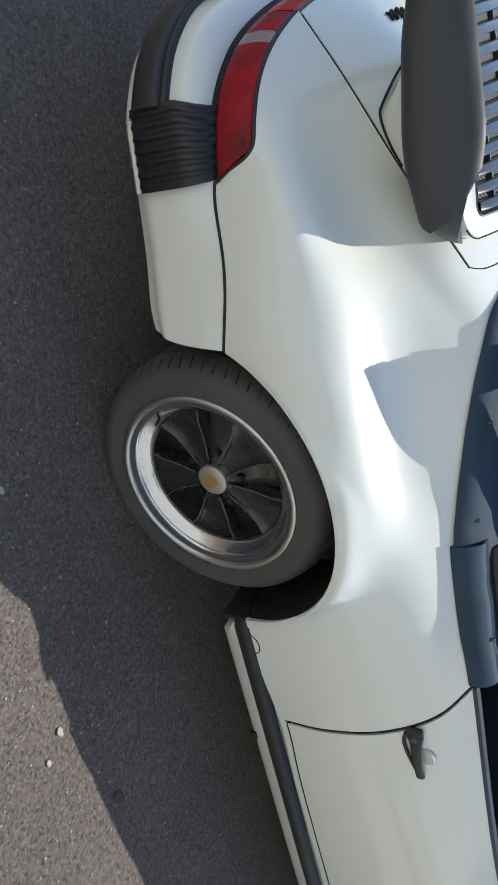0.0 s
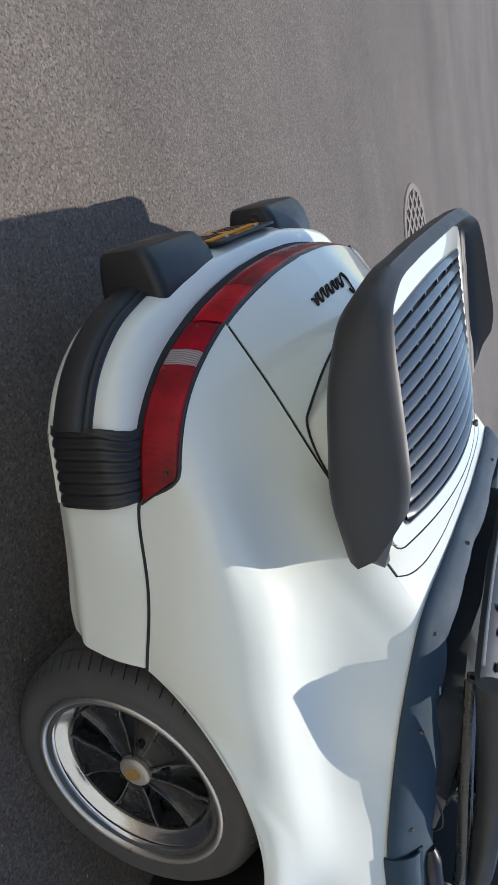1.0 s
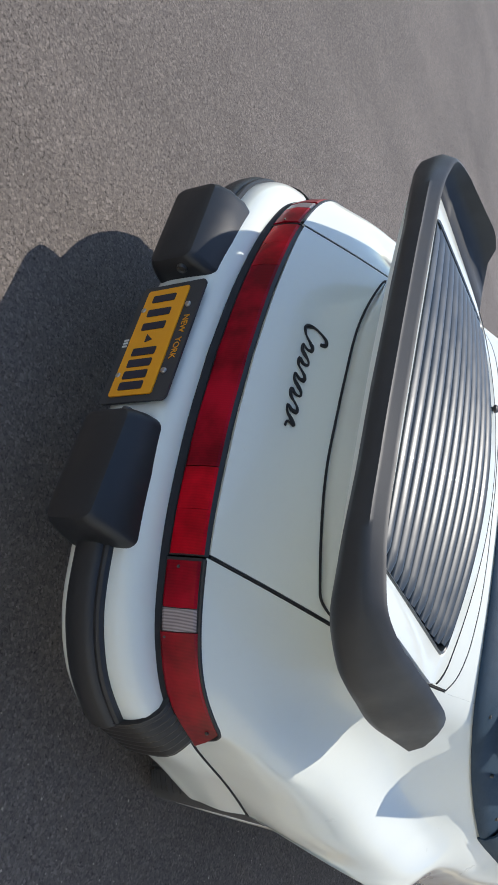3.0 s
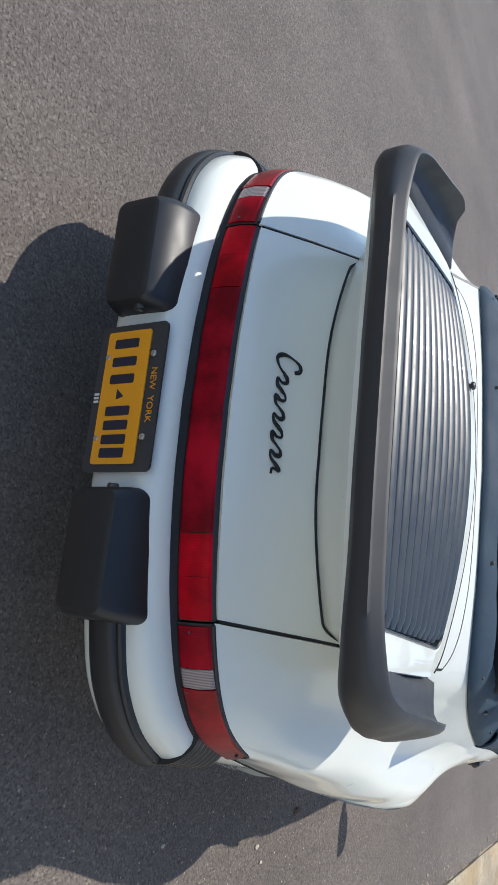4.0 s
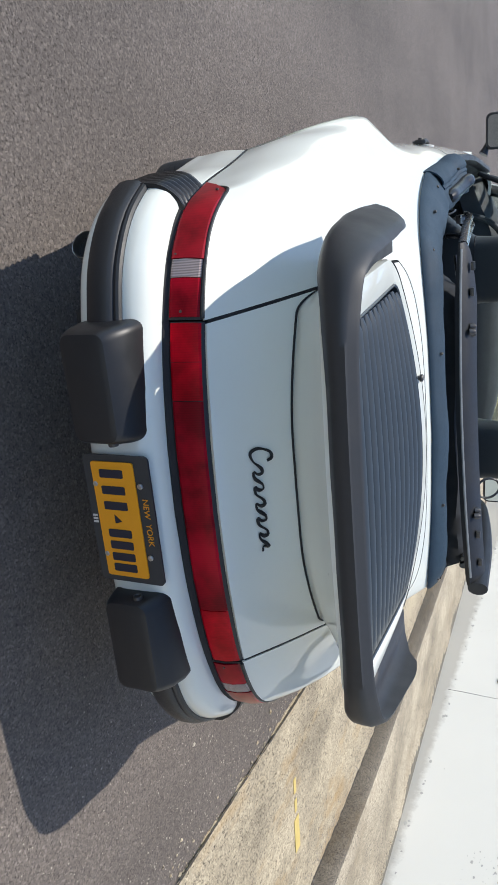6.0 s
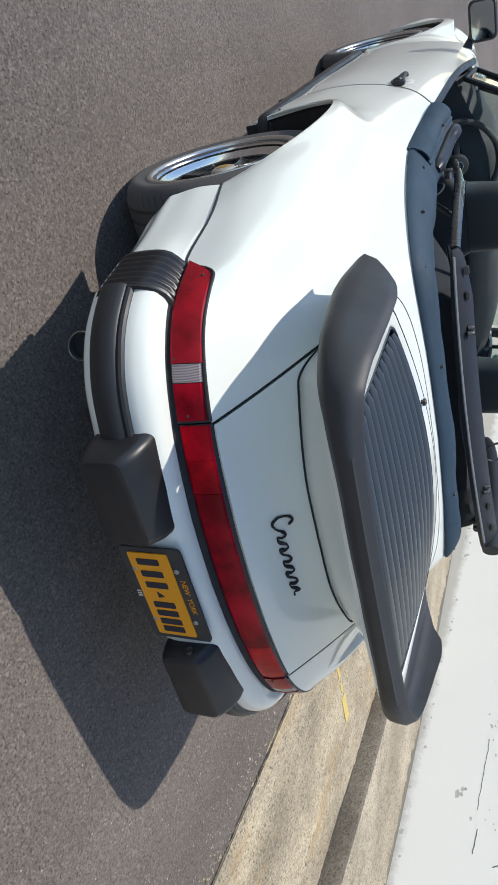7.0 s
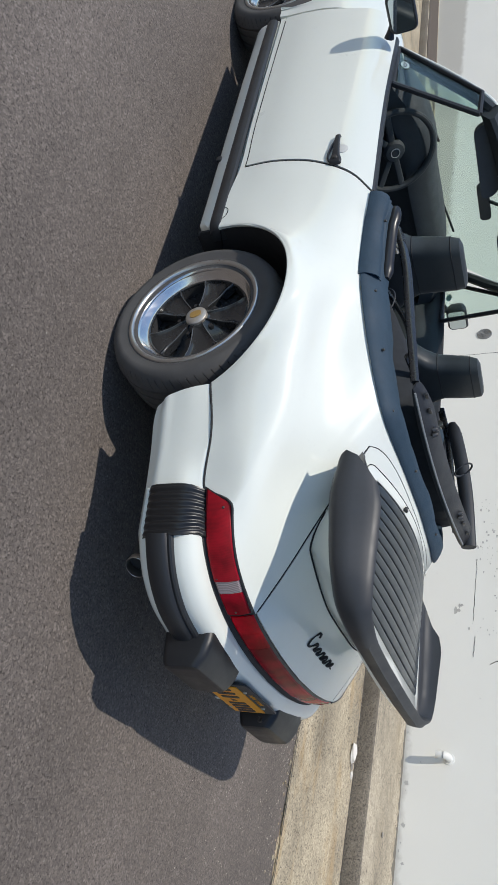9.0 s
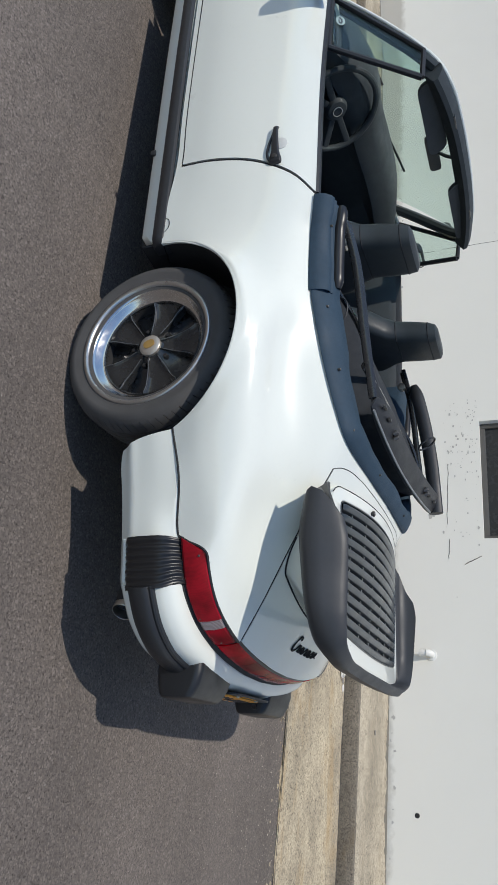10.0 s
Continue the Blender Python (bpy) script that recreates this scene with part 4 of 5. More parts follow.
# ---- door furniture, sills, mirrors ----
for s in (1, -1):
    dr = [o for o in car.children if o.name.startswith("door")][0 if s > 0 else 1]

    def side(u, v, out=0.0, s=s):
        p = skin([u], [v], s)[0][0]
        return np.array((p[0] + s * out, p[1], p[2]))

    hz = 0.761
    Geo().lathe([(0, 0.0015), (0.021, 0.0025), (0.025, 0.001), (0.026, -0.006)], 28, Matrix.Translation((s * 0.8165, 0.737, hz + 0.013)) @ pose(0, 0, 0, 0, 10 * s, 0 if s > 0 else 180)).make("handle_cup", simple("grey_cup", (0.56, 0.56, 0.53), 0.35), dr)
    rings = []
    for y, w, h, out in ((0.640, 0.004, 0.020, 0.000), (0.643, 0.014, 0.040, 0.002), (0.650, 0.018, 0.044, 0.003), (0.664, 0.019, 0.042, 0.004), (0.676, 0.018, 0.034, 0.005), (0.692, 0.015, 0.027, 0.008), (0.72, 0.014, 0.025, 0.012),
                         (0.76, 0.012, 0.020, 0.013), (0.79, 0.012, 0.018, 0.012), (0.800, 0.014, 0.019, 0.008), (0.806, 0.010, 0.018, 0.002)):
        rings.append([(s * (0.822 + out) + a, y, hz + b) for a, b in rounded(w, h, min(w, h) * 0.42, 5)])
    Geo().loft(rings).make("door_handle", TRIM, dr, "black door handle", angle=50)
    loop = chord([(s * 0.826, 0.658, hz - 0.022), (s * 0.829, 0.680, hz - 0.029), (s * 0.830, 0.715, hz - 0.026), (s * 0.830, 0.760, hz - 0.014), (s * 0.828, 0.795, hz - 0.004)], 20)
    Geo().tube(loop, 0.0045, 8).make("handle_loop", GLOSSRUBBER, dr)
    Geo().lathe([(0, 0.003), (0.008, 0.0022), (0.010, -0.004)], 16, pose(s * 0.838, 0.664, hz, 0, 0, 0 if s > 0 else 180)).make("lock_barrel", SOOT, dr)
    # black rubber along the window sill of the door
    P = []
    for u in steps(9.02, 10.98, 24):
        p = side(u, 0.0)
        P.append([(p[0] + s * 0.002, p[1], p[2] - 0.002), (p[0] - s * 0.004, p[1], p[2] + 0.006), (p[0] - s * 0.022, p[1], p[2] + 0.008), (p[0] - s * 0.030, p[1], p[2] - 0.004), (p[0] - s * 0.034, p[1], p[2] - 0.06)])
    Geo().grid(P).make("window_seal", TRIM, dr)
    P = []
    for u in steps(9.1, 10.9, 14):
        p = side(u, 0.0)
        P.append([(p[0] - s * x, p[1], z) for x, z in ((0.034, p[2] - 0.02), (0.055, p[2] - 0.06), (0.075, 0.72), (0.10, 0.62), (0.07, 0.45), (0.09, 0.32))])
    Geo().grid(P).make("door_card", LEATHER, dr)

    # sill with rubber strip
    sill = Geo()
    rings = []
    for y in [0.424, 0.434, 0.450, 0.470] + list(np.linspace(0.50, 1.90, 28)):
        k = 2.6 * max(0.0, (0.47 - y) / 0.046) ** 1.5
        x = 0.822 - 0.012 * max(0, y - 1.4)
        rings.append([(s * (x - 0.10), y, 0.372), (s * (x + 0.004), y, 0.372), (s * (x + 0.006), y, 0.322), (s * (x - 0.002), y, 0.282 + 0.01 * k), (s * (x - 0.02), y, 0.256 + 0.02 * k), (s * (x - 0.10), y, 0.245 + 0.02 * k)])
    sl = sill.loft(rings).make("sill", PAINT, car, "white sill with black rubber strip", angle=28)
    rings = []
    for y in [0.396, 0.399, 0.406, 0.42] + list(np.linspace(0.45, 1.885, 28)):
        x = 0.829 - 0.012 * max(0, y - 1.4) - 0.022 * max(0.0, (0.42 - y) / 0.024) ** 2
        rings.append([(s * (x - 0.03), y, 0.318), (s * x, y, 0.318), (s * (x + 0.010), y, 0.322), (s * (x + 0.017), y, 0.336), (s * (x + 0.018), y, 0.350), (s * (x + 0.013), y, 0.364), (s * (x + 0.003), y, 0.371), (s * (x - 0.03), y, 0.371)])
    Geo().loft(rings).make("rubber_strip", TRIM, sl)
    Geo().tube(chord([(s * 0.8375, 0.437, 0.366), (s * 0.839, 0.450, 0.379), (s * 0.8393, 0.470, 0.384), (s * 0.839, 0.490, 0.379), (s * 0.8375, 0.500, 0.366)], 16), 0.0016, 6).make("jack_cover_seam", BLACK, sl)
    # dark liner that closes the sill towards the wheel
    Geo().box((0.135, 0.012, 0.100), (s * 0.750, 0.413, 0.322), 0.005).make("wheel_liner", BLACK, sl)
    # inner flap notch on the sill
    Geo().box((0.012, 0.024, 0.020), (s * 0.816, 0.86, 0.264), 0.004).make("jacking_point", TRIM, sl)

    # door mirror
    Geo().tube(chord([(s * 0.79, 1.50, 0.905), (s * 0.83, 1.51, 0.925), (s * 0.86, 1.52, 0.945)], 8), [0.030, 0.026, 0.022, 0.02, 0.02, 0.02, 0.022, 0.024], 12, 0.7).make("mirror_arm", TRIM, dr)
    rings = [[(s * 0.885 + x, y, 0.975 + z) for x, z in rounded(w, h, r, 6)] for y, w, h, r in ((1.475, 0.150, 0.104, 0.024), (1.482, 0.160, 0.114, 0.028), (1.52, 0.156, 0.110, 0.03), (1.55, 0.13, 0.09, 0.03), (1.568, 0.08, 0.05, 0.02))]
    mirr = Geo().loft(rings).make("wing_mirror", TRIM, dr, "black square wing mirror", angle=40)
    Geo().loft([[(s * 0.885 + x, y, 0.975 + z) for x, z in rounded(w, h, 0.02, 6)] for y, w, h in ((1.4775, 0.140, 0.094), (1.4735, 0.138, 0.092))]).make("mirror_glass", MIRROR, mirr)

# ---- nose ----
NOSE = [(1.545, 0.900, 0.735, 0.922, 0.826), (1.75, 0.905, 0.715, 0.915, 0.820), (1.95, 0.865, 0.695, 0.895, 0.832), (2.272, 0.800, 0.665, 0.868, 0.850), (2.62, 0.715, 0.645, 0.830, 0.840), (2.88, 0.635, 0.615, 0.760, 0.800), (3.06, 0.565, 0.56, 0.650, 0.74), (3.16, 0.50, 0.50, 0.52, 0.66)]
rows = []
for y in [1.60, 1.65, 1.70, 1.75, 1.80, 1.8055, 1.807, 1.82, 1.84, 1.86, 1.88, 1.90, 1.92] + list(np.linspace(1.94, 2.60, 40)) + list(np.linspace(2.64, 3.16, 16)):
    zh, xc, zc, xs = spl(NOSE, y)[0]
    zb = 0.372
    d = abs(y - 2.272)
    if d < 0.338:
        zb = max(zb, 0.38 + math.sqrt(0.338**2 - d * d))
    half = chord([(0, zh), (0.32, zh + 0.004), (0.50, zh * 0.45 + zc * 0.55 - 0.012), (xc, zc), (xs - 0.055, zc - 0.10), (xs - 0.008, min(zc - 0.16, 0.68) if zb < 0.6 else zb + 0.05), (xs, zb)], 36)
    lean = 0.27 * min(1.0, max(0.0, (1.98 - y) / 0.12))
    half = [(x - (0.035 if x > 0.62 and y < 1.806 else 0), y + (lean * max(-0.08, 0.854 - z) if x > 0.62 else 0), z) for x, z in half]
    rows.append([(-x, yy, z) for x, yy, z in half[::-1]] + [(x, yy, z) for x, yy, z in half[1:]])
shell(np.array(rows), 0.014, (0, 0.2, 1)).make("nose_panel", PAINT, car, "white front wings and bonnet")
Geo().loft([[(x, y, z) for x, z in rounded(w, 0.20, 0.05, 5) for z in [z + 0.38]] for y, w in ((2.95, 1.40), (3.14, 1.36), (3.22, 1.20), (3.25, 0.9))]).make("front_bumper", PAINT, car)
Geo().box((1.30, 2.4, 0.10), (0, 1.35, 0.27), 0.03).make("floor_pan", CARPET, car)
# unseen slab, added to stop sunlight leaking through below the cabin
Geo().loft([[(x, y, z) for x, z in ((-w, 0.235), (w, 0.235), (w, 0.29), (-w, 0.29))] for y, w in ((-0.78, 0.40), (-0.45, 0.48), (0.42, 0.48), (0.46, 0.77), (1.88, 0.77), (1.92, 0.52), (2.62, 0.52), (2.66, 0.68), (3.1, 0.62))]).make("underbody", BLACK, car)
Geo().box((1.36, 0.04, 0.55), (0, 1.78, 0.60), 0.01).make("bulkhead", BLACK, car)
for s in (1, -1):
    P = []
    for a in np.linspace(-5, 185, 30):
        P.append([(s * x, 2.272 + r * math.cos(radians(a)), 0.38 + r * math.sin(radians(a))) for x, r in ((0.80, 0.345), (0.62, 0.35), (0.55, 0.1))])
    Geo().grid(P).make("wheel_well", BLACK, car)

# ---- wheels ----


def build_wheel(parent):
    """Wheel with its axis along x, outer face towards +x; its hub at the origin."""
    prof = [(0.205, 0.074), (0.2225, 0.080), (0.240, 0.0825), (0.246, 0.0815), (0.262, 0.0895), (0.280, 0.0870), (0.2925, 0.0760), (0.2955, 0.0720), (0.299, 0.0690), (0.304, 0.056)]
    tread = [(0.309, 0.041), (0.312, 0.029), (0.3045, 0.027), (0.3045, 0.02), (0.312, 0.018), (0.3125, -0.009), (0.305, -0.011), (0.305, -0.019), (0.3125, -0.021), (0.3125, -0.053), (0.305, -0.055), (0.305, -0.063), (0.312, -0.065), (0.311, -0.098), (0.306, -0.113), (0.28, -0.138), (0.205, -0.131)]
    P = []
    blocks = 66
    for i in range(blocks):
        for f, cut in ((0.0, 0), (0.025, 1), (0.095, 1), (0.12, 0), (0.42, 0), (0.72, 0)):
            row = []
            for r, x in prof + tread:
                slant = 1.0 * max(0.0, 0.071 - x) if x > -0.115 else 0
                a = 2 * math.pi * (i + f) / blocks + slant
                rr = r - (0.005 if cut and r > 0.2985 and x > 0.039 else 0)
                row.append((x, rr * math.cos(a), rr * math.sin(a)))
            P.append(row)
    wheel = Geo().lathe([(0.2165, 0.0780), (0.2150, 0.0715), (0.2135, 0.0660), (0.2115, 0.0625), (0.2085, 0.0608), (0.2065, 0.0600), (0.2040, 0.0572), (0.1990, 0.0520), (0.1930, 0.0463), (0.1875, 0.0415), (0.1850, 0.0402), (0.1810, 0.0395), (0.1780, 0.0375)], 96).make(
        "wheel", CHROME, parent, "polished alloy wheel with black five-leaf centre", angle=40)
    Geo().lathe([(0.226, 0.074), (0.2335, 0.0785), (0.2350, 0.0820), (0.2325, 0.0855), (0.2275, 0.0870), (0.2210, 0.0855), (0.2170, 0.0815), (0.2160, 0.0770)], 96).make("rim_flange", SATINALU, wheel, "dull grey rim flange", angle=60)
    Geo().grid(P, True).make("tyre", RUBBER, wheel, "worn black low-profile tyre", angle=50)
    Geo().lathe([(0.0, -0.030), (0.168, -0.030), (0.174, -0.010), (0.1755, 0.034), (0.200, 0.010), (0.21, -0.15)], 60).make("barrel", BLACK, wheel)
    # five broad leaves that widen towards the rim, with dark recesses between them
    for k in range(5):
        turn = 2 * math.pi * k / 5
        P = []
        for t in np.linspace(0, 1, 16):
            r = 0.034 + 0.143 * t
            half = 0.015 + 0.045 * t ** 1.1 + 0.006 * math.exp(-((t - 0.95) / 0.08) ** 2)
            x0 = 0.047 - 0.004 * t ** 1.6 - 0.006 * math.sin(math.pi * t) ** 2
            deep = 0.034 - 0.004 * t
            row = []
            for w, dx in ((-1.0, -deep), (-1.0, -0.005), (-0.98, -0.0015), (-0.94, 0.0), (-0.90, -0.0005), (-0.86, -0.003), (-0.78, -0.0065), (-0.4, -0.0085), (0.0, -0.009), (0.4, -0.0085), (0.78, -0.0065), (0.86, -0.003), (0.90, -0.0005), (0.94, 0.0), (0.98, -0.0015), (1.0, -0.005), (1.0, -deep)):
                a = turn + w * half / r
                row.append((x0 + dx, r * math.cos(a), r * math.sin(a)))
            P.append(row)
        leaf = Geo().grid(P).make("leaf_spoke", SATIN, wheel, "gloss black leaf-shaped spoke", angle=40)
        # pale beads paint the highlight lines along both edges of the leaf
        for e in (3, -4):
            Geo().tube([np.array(row[e]) - np.array((0.0006, 0, 0)) for row in P[2:]], 0.0016, 6).make("spoke_edge", GLINTEDGE, leaf, "grey spoke edge with its highlight painted in")
    Geo().lathe([(0, 0.044), (0.036, 0.043), (0.046, 0.038), (0.062, 0.028), (0.082, 0.020), (0.11, 0.006), (0.174, 0.000)], 60).make("hub", SATIN, wheel)
    Geo().lathe([(0.1830, 0.0385), (0.1795, 0.0430), (0.1755, 0.0400), (0.175, 0.005)], 72).make("inner_ring", SATIN, wheel)
    Geo().lathe([(0, 0.059), (0.026, 0.0575), (0.0355, 0.0545), (0.0385, 0.051), (0.039, 0.036), (0.044, 0.034)], 40).make("centre_cap", SILVER, wheel, "silver centre cap with gold crest")
    crest = [(0.017 * math.sin(q) * (1 + 0.12 * math.cos(2 * q)), 0.019 * math.cos(q) + (0.003 if math.cos(q) > 0.5 else 0)) for q in np.linspace(0, 2 * math.pi, 20, endpoint=False)]
    Geo().plate(crest, 0.002, pose(0.0582, 0, 0, 90, 0, 90)).make("crest", GOLD, wheel)
    for k in range(5):
        a = radians(72 * k + 36)
        Geo().lathe([(0, 0.006), (0.007, 0.006), (0.0095, 0.002), (0.0095, -0.02)], 8, pose(0.033, 0.068 * math.cos(a), 0.068 * math.sin(a))).make("wheel_nut", SATIN, wheel)
    Geo().tube([(0.046, 0.186, 0.05), (0.052, 0.183, 0.05), (0.068, 0.178, 0.05)], 0.0035, 8).make("valve", BLACK, wheel)
    for ob in (wheel, *wheel.children):
        k = 1.0 if ob.name.startswith(("tyre", "rim_flange")) else 0.995
        ob.data.transform(Matrix.Diagonal((1, k, k, 1)))
    return wheel


rear_r = build_wheel(car)
rear_r.matrix_basis = pose(0.722, 0.028, 0.3215, 200, 0, 0)


for x, y, turn, spin, k in ((-0.718, 0.032, 180, 18, 1.0), (0.738, 2.290, 0, 40, 1.0), (-0.738, 2.290, 180, 75, 1.0)):
    copy_thing(rear_r, pose(x, y, 0.3215 + max(0.0, y - 0.1) * math.sin(radians(RAKE)) - dip(y), 0, 0, turn) @ pose(0, 0, 0, spin, 0, 0))

# ---- windscreen ----
WB = [(-0.615, 1.735, 0.905), (-0.45, 1.80, 0.925), (0, 1.835, 0.935), (0.45, 1.80, 0.925), (0.615, 1.735, 0.905)]
WT = [(-0.525, 1.275, 1.295), (-0.40, 1.288, 1.322), (0, 1.300, 1.342), (0.40, 1.288, 1.322), (0.525, 1.275, 1.295)]
screen = Geo().tube(chord([(-0.66, 1.70, 0.895), (-0.628, 1.60, 1.005), (-0.592, 1.46, 1.140), (-0.558, 1.345, 1.242), (-0.525, 1.290, 1.293), (-0.40, 1.292, 1.332), (-0.2, 1.303, 1.350), (0, 1.308, 1.355), (0.2, 1.303, 1.350), (0.40, 1.292, 1.332),
                           (0.525, 1.290, 1.293), (0.558, 1.345, 1.242), (0.592, 1.46, 1.140), (0.628, 1.60, 1.005), (0.66, 1.70, 0.895)], 70), 0.0080, 10, 1.0).make("windscreen_frame", PAINT, car, "white windscreen frame with black inner trim")
P = []
for q in np.linspace(0, 1, 30):
    b, t = chord(WB, 30)[int(round(q * 29))], chord(WT, 30)[int(round(q * 29))]
    P.append([b * (1 - f) + t * f + np.array((0, 0.018 * math.sin(f * math.pi), 0)) for f in np.linspace(0.0, 1.0, 10)])
P = np.array(P)
pane = shell(P, 0.005, (0, 1, 0.5)).make("windscreen", GLASS, screen, "green tinted windscreen glass")
pane.visible_shadow = False
band = shell(P[:, -2:, :] - np.array((0, 0.007, 0.002)), 0.002, (0, 1, 0.5)).make("shade_band", BAND, screen)
band.visible_shadow = False
# header and pillars, black inside
hdr = []
for x in np.linspace(-0.515, 0.515, 40):
    k = abs(x) / 0.515
    y0, z0 = 1.285 - 0.012 * k, 1.334 - 0.048 * k**2.5
    hdr.append([(x, y0 + 0.014, z0 + 0.020), (x, y0 - 0.030, z0 + 0.022), (x, y0 - 0.075, z0 + 0.004), (x, y0 - 0.082, z0 - 0.014), (x, y0 - 0.030, z0 - 0.050), (x, y0 + 0.015, z0 - 0.046)])
Geo().loft(hdr).make("header_trim", DARKLEATHER, screen, "black padded header rail")
for s in (1, -1):
    Geo().tube(chord([(s * 0.635, 1.675, 0.90), (s * 0.606, 1.575, 0.998), (s * 0.570, 1.435, 1.130), (s * 0.535, 1.32, 1.235), (s * 0.505, 1.265, 1.285)], 20), 0.026, 8).make("pillar_trim", LEATHER, screen)
    # latch sockets in the header
    Geo().box((0.07, 0.012, 0.022), (s * 0.28, 1.208, 1.320), 0.004).make("latch_socket", SATIN, screen)
    # sun visor
    Geo().loft([[(s * 0.28 + x, 1.252 + z * 0.45 - d + (0.02 if s < 0 else 0), 1.285 + z * 0.9 - (0.045 if s < 0 else 0)) for x, z in rounded(0.36, 0.085, 0.035, 5)] for d in (0.0, 0.022)]).make("sun_visor", LEATHER, screen)
    # quarter light: glass and posts
    a, b, c = np.array((s * 0.702, 1.305, 0.910)), np.array((s * 0.556, 1.178, 1.236)), np.array((s * 0.69, 1.60, 0.925))
    d = np.array((s * 0.572, 1.300, 1.250))
    ql = Geo().tube(np.array([a * (1 - f) + b * f for f in np.linspace(0, 1, 8)]), 0.012, 8).make("quarter_light", TRIM, screen, "black framed quarter light with round sticker")
    Geo().tube(np.array([b, d, c * 0.45 + d * 0.55, c]), 0.011, 8).make("upper_frame", TRIM, ql)
    Geo().tube(np.array([a, (a + c) / 2, c]), 0.010, 8).make("lower_frame", TRIM, ql)
    tri = [a + 0.06 * (b - a), b, d, c]
    g = Geo().loft([[tuple(p) for p in tri], [tuple(p - np.array((s * 0.004, 0, 0))) for p in tri]]).make("quarter_glass", GLASS, ql)
    g.visible_shadow = False
    n = (c - a) / np.linalg.norm(c - a)
    e = (b - a) / np.linalg.norm(b - a)
    st = a + n * 0.170 + e * 0.040
    ring = [tuple(st + 0.026 * math.cos(q) * n + 0.019 * math.sin(q) * e + np.array((s * 0.003, 0, 0.001))) for q in np.linspace(0, 2 * math.pi, 20, endpoint=False)]
    Geo().loft([ring, [tuple(np.array(p) + np.array((s * 0.0012, 0, 0))) for p in ring]]).make("sticker", simple("pale_teal_print", (0.40, 0.52, 0.50), 0.4), ql, "round pale sticker")
    for ca, ce, wa, we in ((-0.014, 0.0, 0.004, 0.006), (-0.004, 0.006, 0.006, 0.003), (-0.003, -0.006, 0.005, 0.003), (0.008, 0.004, 0.004, 0.004), (0.013, -0.004, 0.004, 0.005)):
        bar = [tuple(st + (ca + p * wa) * n + (ce + q * we) * e + np.array((s * 0.0045, 0, 0.001))) for p, q in ((-1, -1), (1, -1), (1, 1), (-1, 1))]
        Geo().loft([bar, [tuple(np.array(p) + np.array((s * 0.0006, 0, 0))) for p in bar]]).make("sticker_bar", INK, ql)
# interior mirror, wipers
Geo().loft([[(0.0 + x, 1.345 + d, 1.205 + z) for x, z in rounded(0.20, 0.052, 0.02, 5)] for d in (0.0, 0.02)]).make("interior_mirror", LEATHER, screen)
Geo().tube([(0, 1.36, 1.22), (0, 1.32, 1.26), (0, 1.30, 1.29)], 0.008, 8).make("mirror_stem", LEATHER, screen)
for s in (-0.42, 0.15):
    Geo().tube([(s, 1.86, 0.925), (s + 0.05, 1.80, 0.958), (s + 0.30, 1.735, 1.01)], 0.006, 6).make("wiper", BLACK, screen)

# ---- cabin ----
rows = []
for x in np.linspace(-0.69, 0.69, 24):
    k = 1 - 0.10 * (abs(x) / 0.69) ** 3
    hood = 0.028 * math.exp(-((x + 0.34) / 0.2) ** 4)
    rows.append([(x, 1.80, 0.60), (x, 1.78, 0.978 * k), (x, 1.66, (0.996 + hood) * k), (x, 1.52, (0.985 + hood) * k), (x, 1.455, (0.945 + hood) * k), (x, 1.44, (0.86 + hood * 0.5) * k), (x, 1.50, 0.80), (x, 1.50, 0.66), (x, 1.58, 0.58)])
Geo().grid(rows).make("dashboard", DARKLEATHER, car, "black padded dashboard", angle=50)
SW = pose(-0.335, 1.395, 0.845, 68, 0, 0)
P = [[((0.185 + 0.014 * math.cos(w)) * math.cos(q), (0.185 + 0.014 * math.cos(w)) * math.sin(q), 0.014 * math.sin(w)) for w in np.linspace(0, 2 * math.pi, 11)] for q in np.linspace(0, 2 * math.pi, 48, endpoint=False)]
wheel_rim = Geo().grid(P, True, SW).make("steering_wheel", DARKLEATHER, car, "black leather steering wheel")
for a in (0, 180, 215, 325):
    Geo().tube([(0.03 * math.cos(radians(a)), 0.03 * math.sin(radians(a)), -0.015), (0.18 * math.cos(radians(a)), 0.18 * math.sin(radians(a)), 0)], 0.016, 8, 0.5, SW).make("spoke", DARKLEATHER, wheel_rim)
Geo().loft([[(r * math.cos(q), r * math.sin(q), z) for q in np.linspace(0, 2 * math.pi, 28, endpoint=False)] for r, z in ((0.050, -0.03), (0.052, -0.008), (0.042, 0.008), (0.02, 0.012))], True, SW).make("horn_pad", DARKLEATHER, wheel_rim)
Geo().loft([[(r * math.cos(q), r * math.sin(q), z) for q in np.linspace(0, 2 * math.pi, 20, endpoint=False)] for r, z in ((0.022, 0.0115), (0.022, 0.0150), (0.0195, 0.0152), (0.0190, 0.0128))], False, SW).make("horn_emblem", STEEL, wheel_rim)
Geo().tube([(-0.335, 1.42, 0.83), (-0.335, 1.60, 0.75)], 0.04, 12).make("steering_column", DARKLEATHER, wheel_rim)
Geo().tube([(-0.40, 1.43, 0.83), (-0.50, 1.40, 0.84), (-0.52, 1.39, 0.845)], 0.007, 8).make("column_stalk", SATIN, wheel_rim)
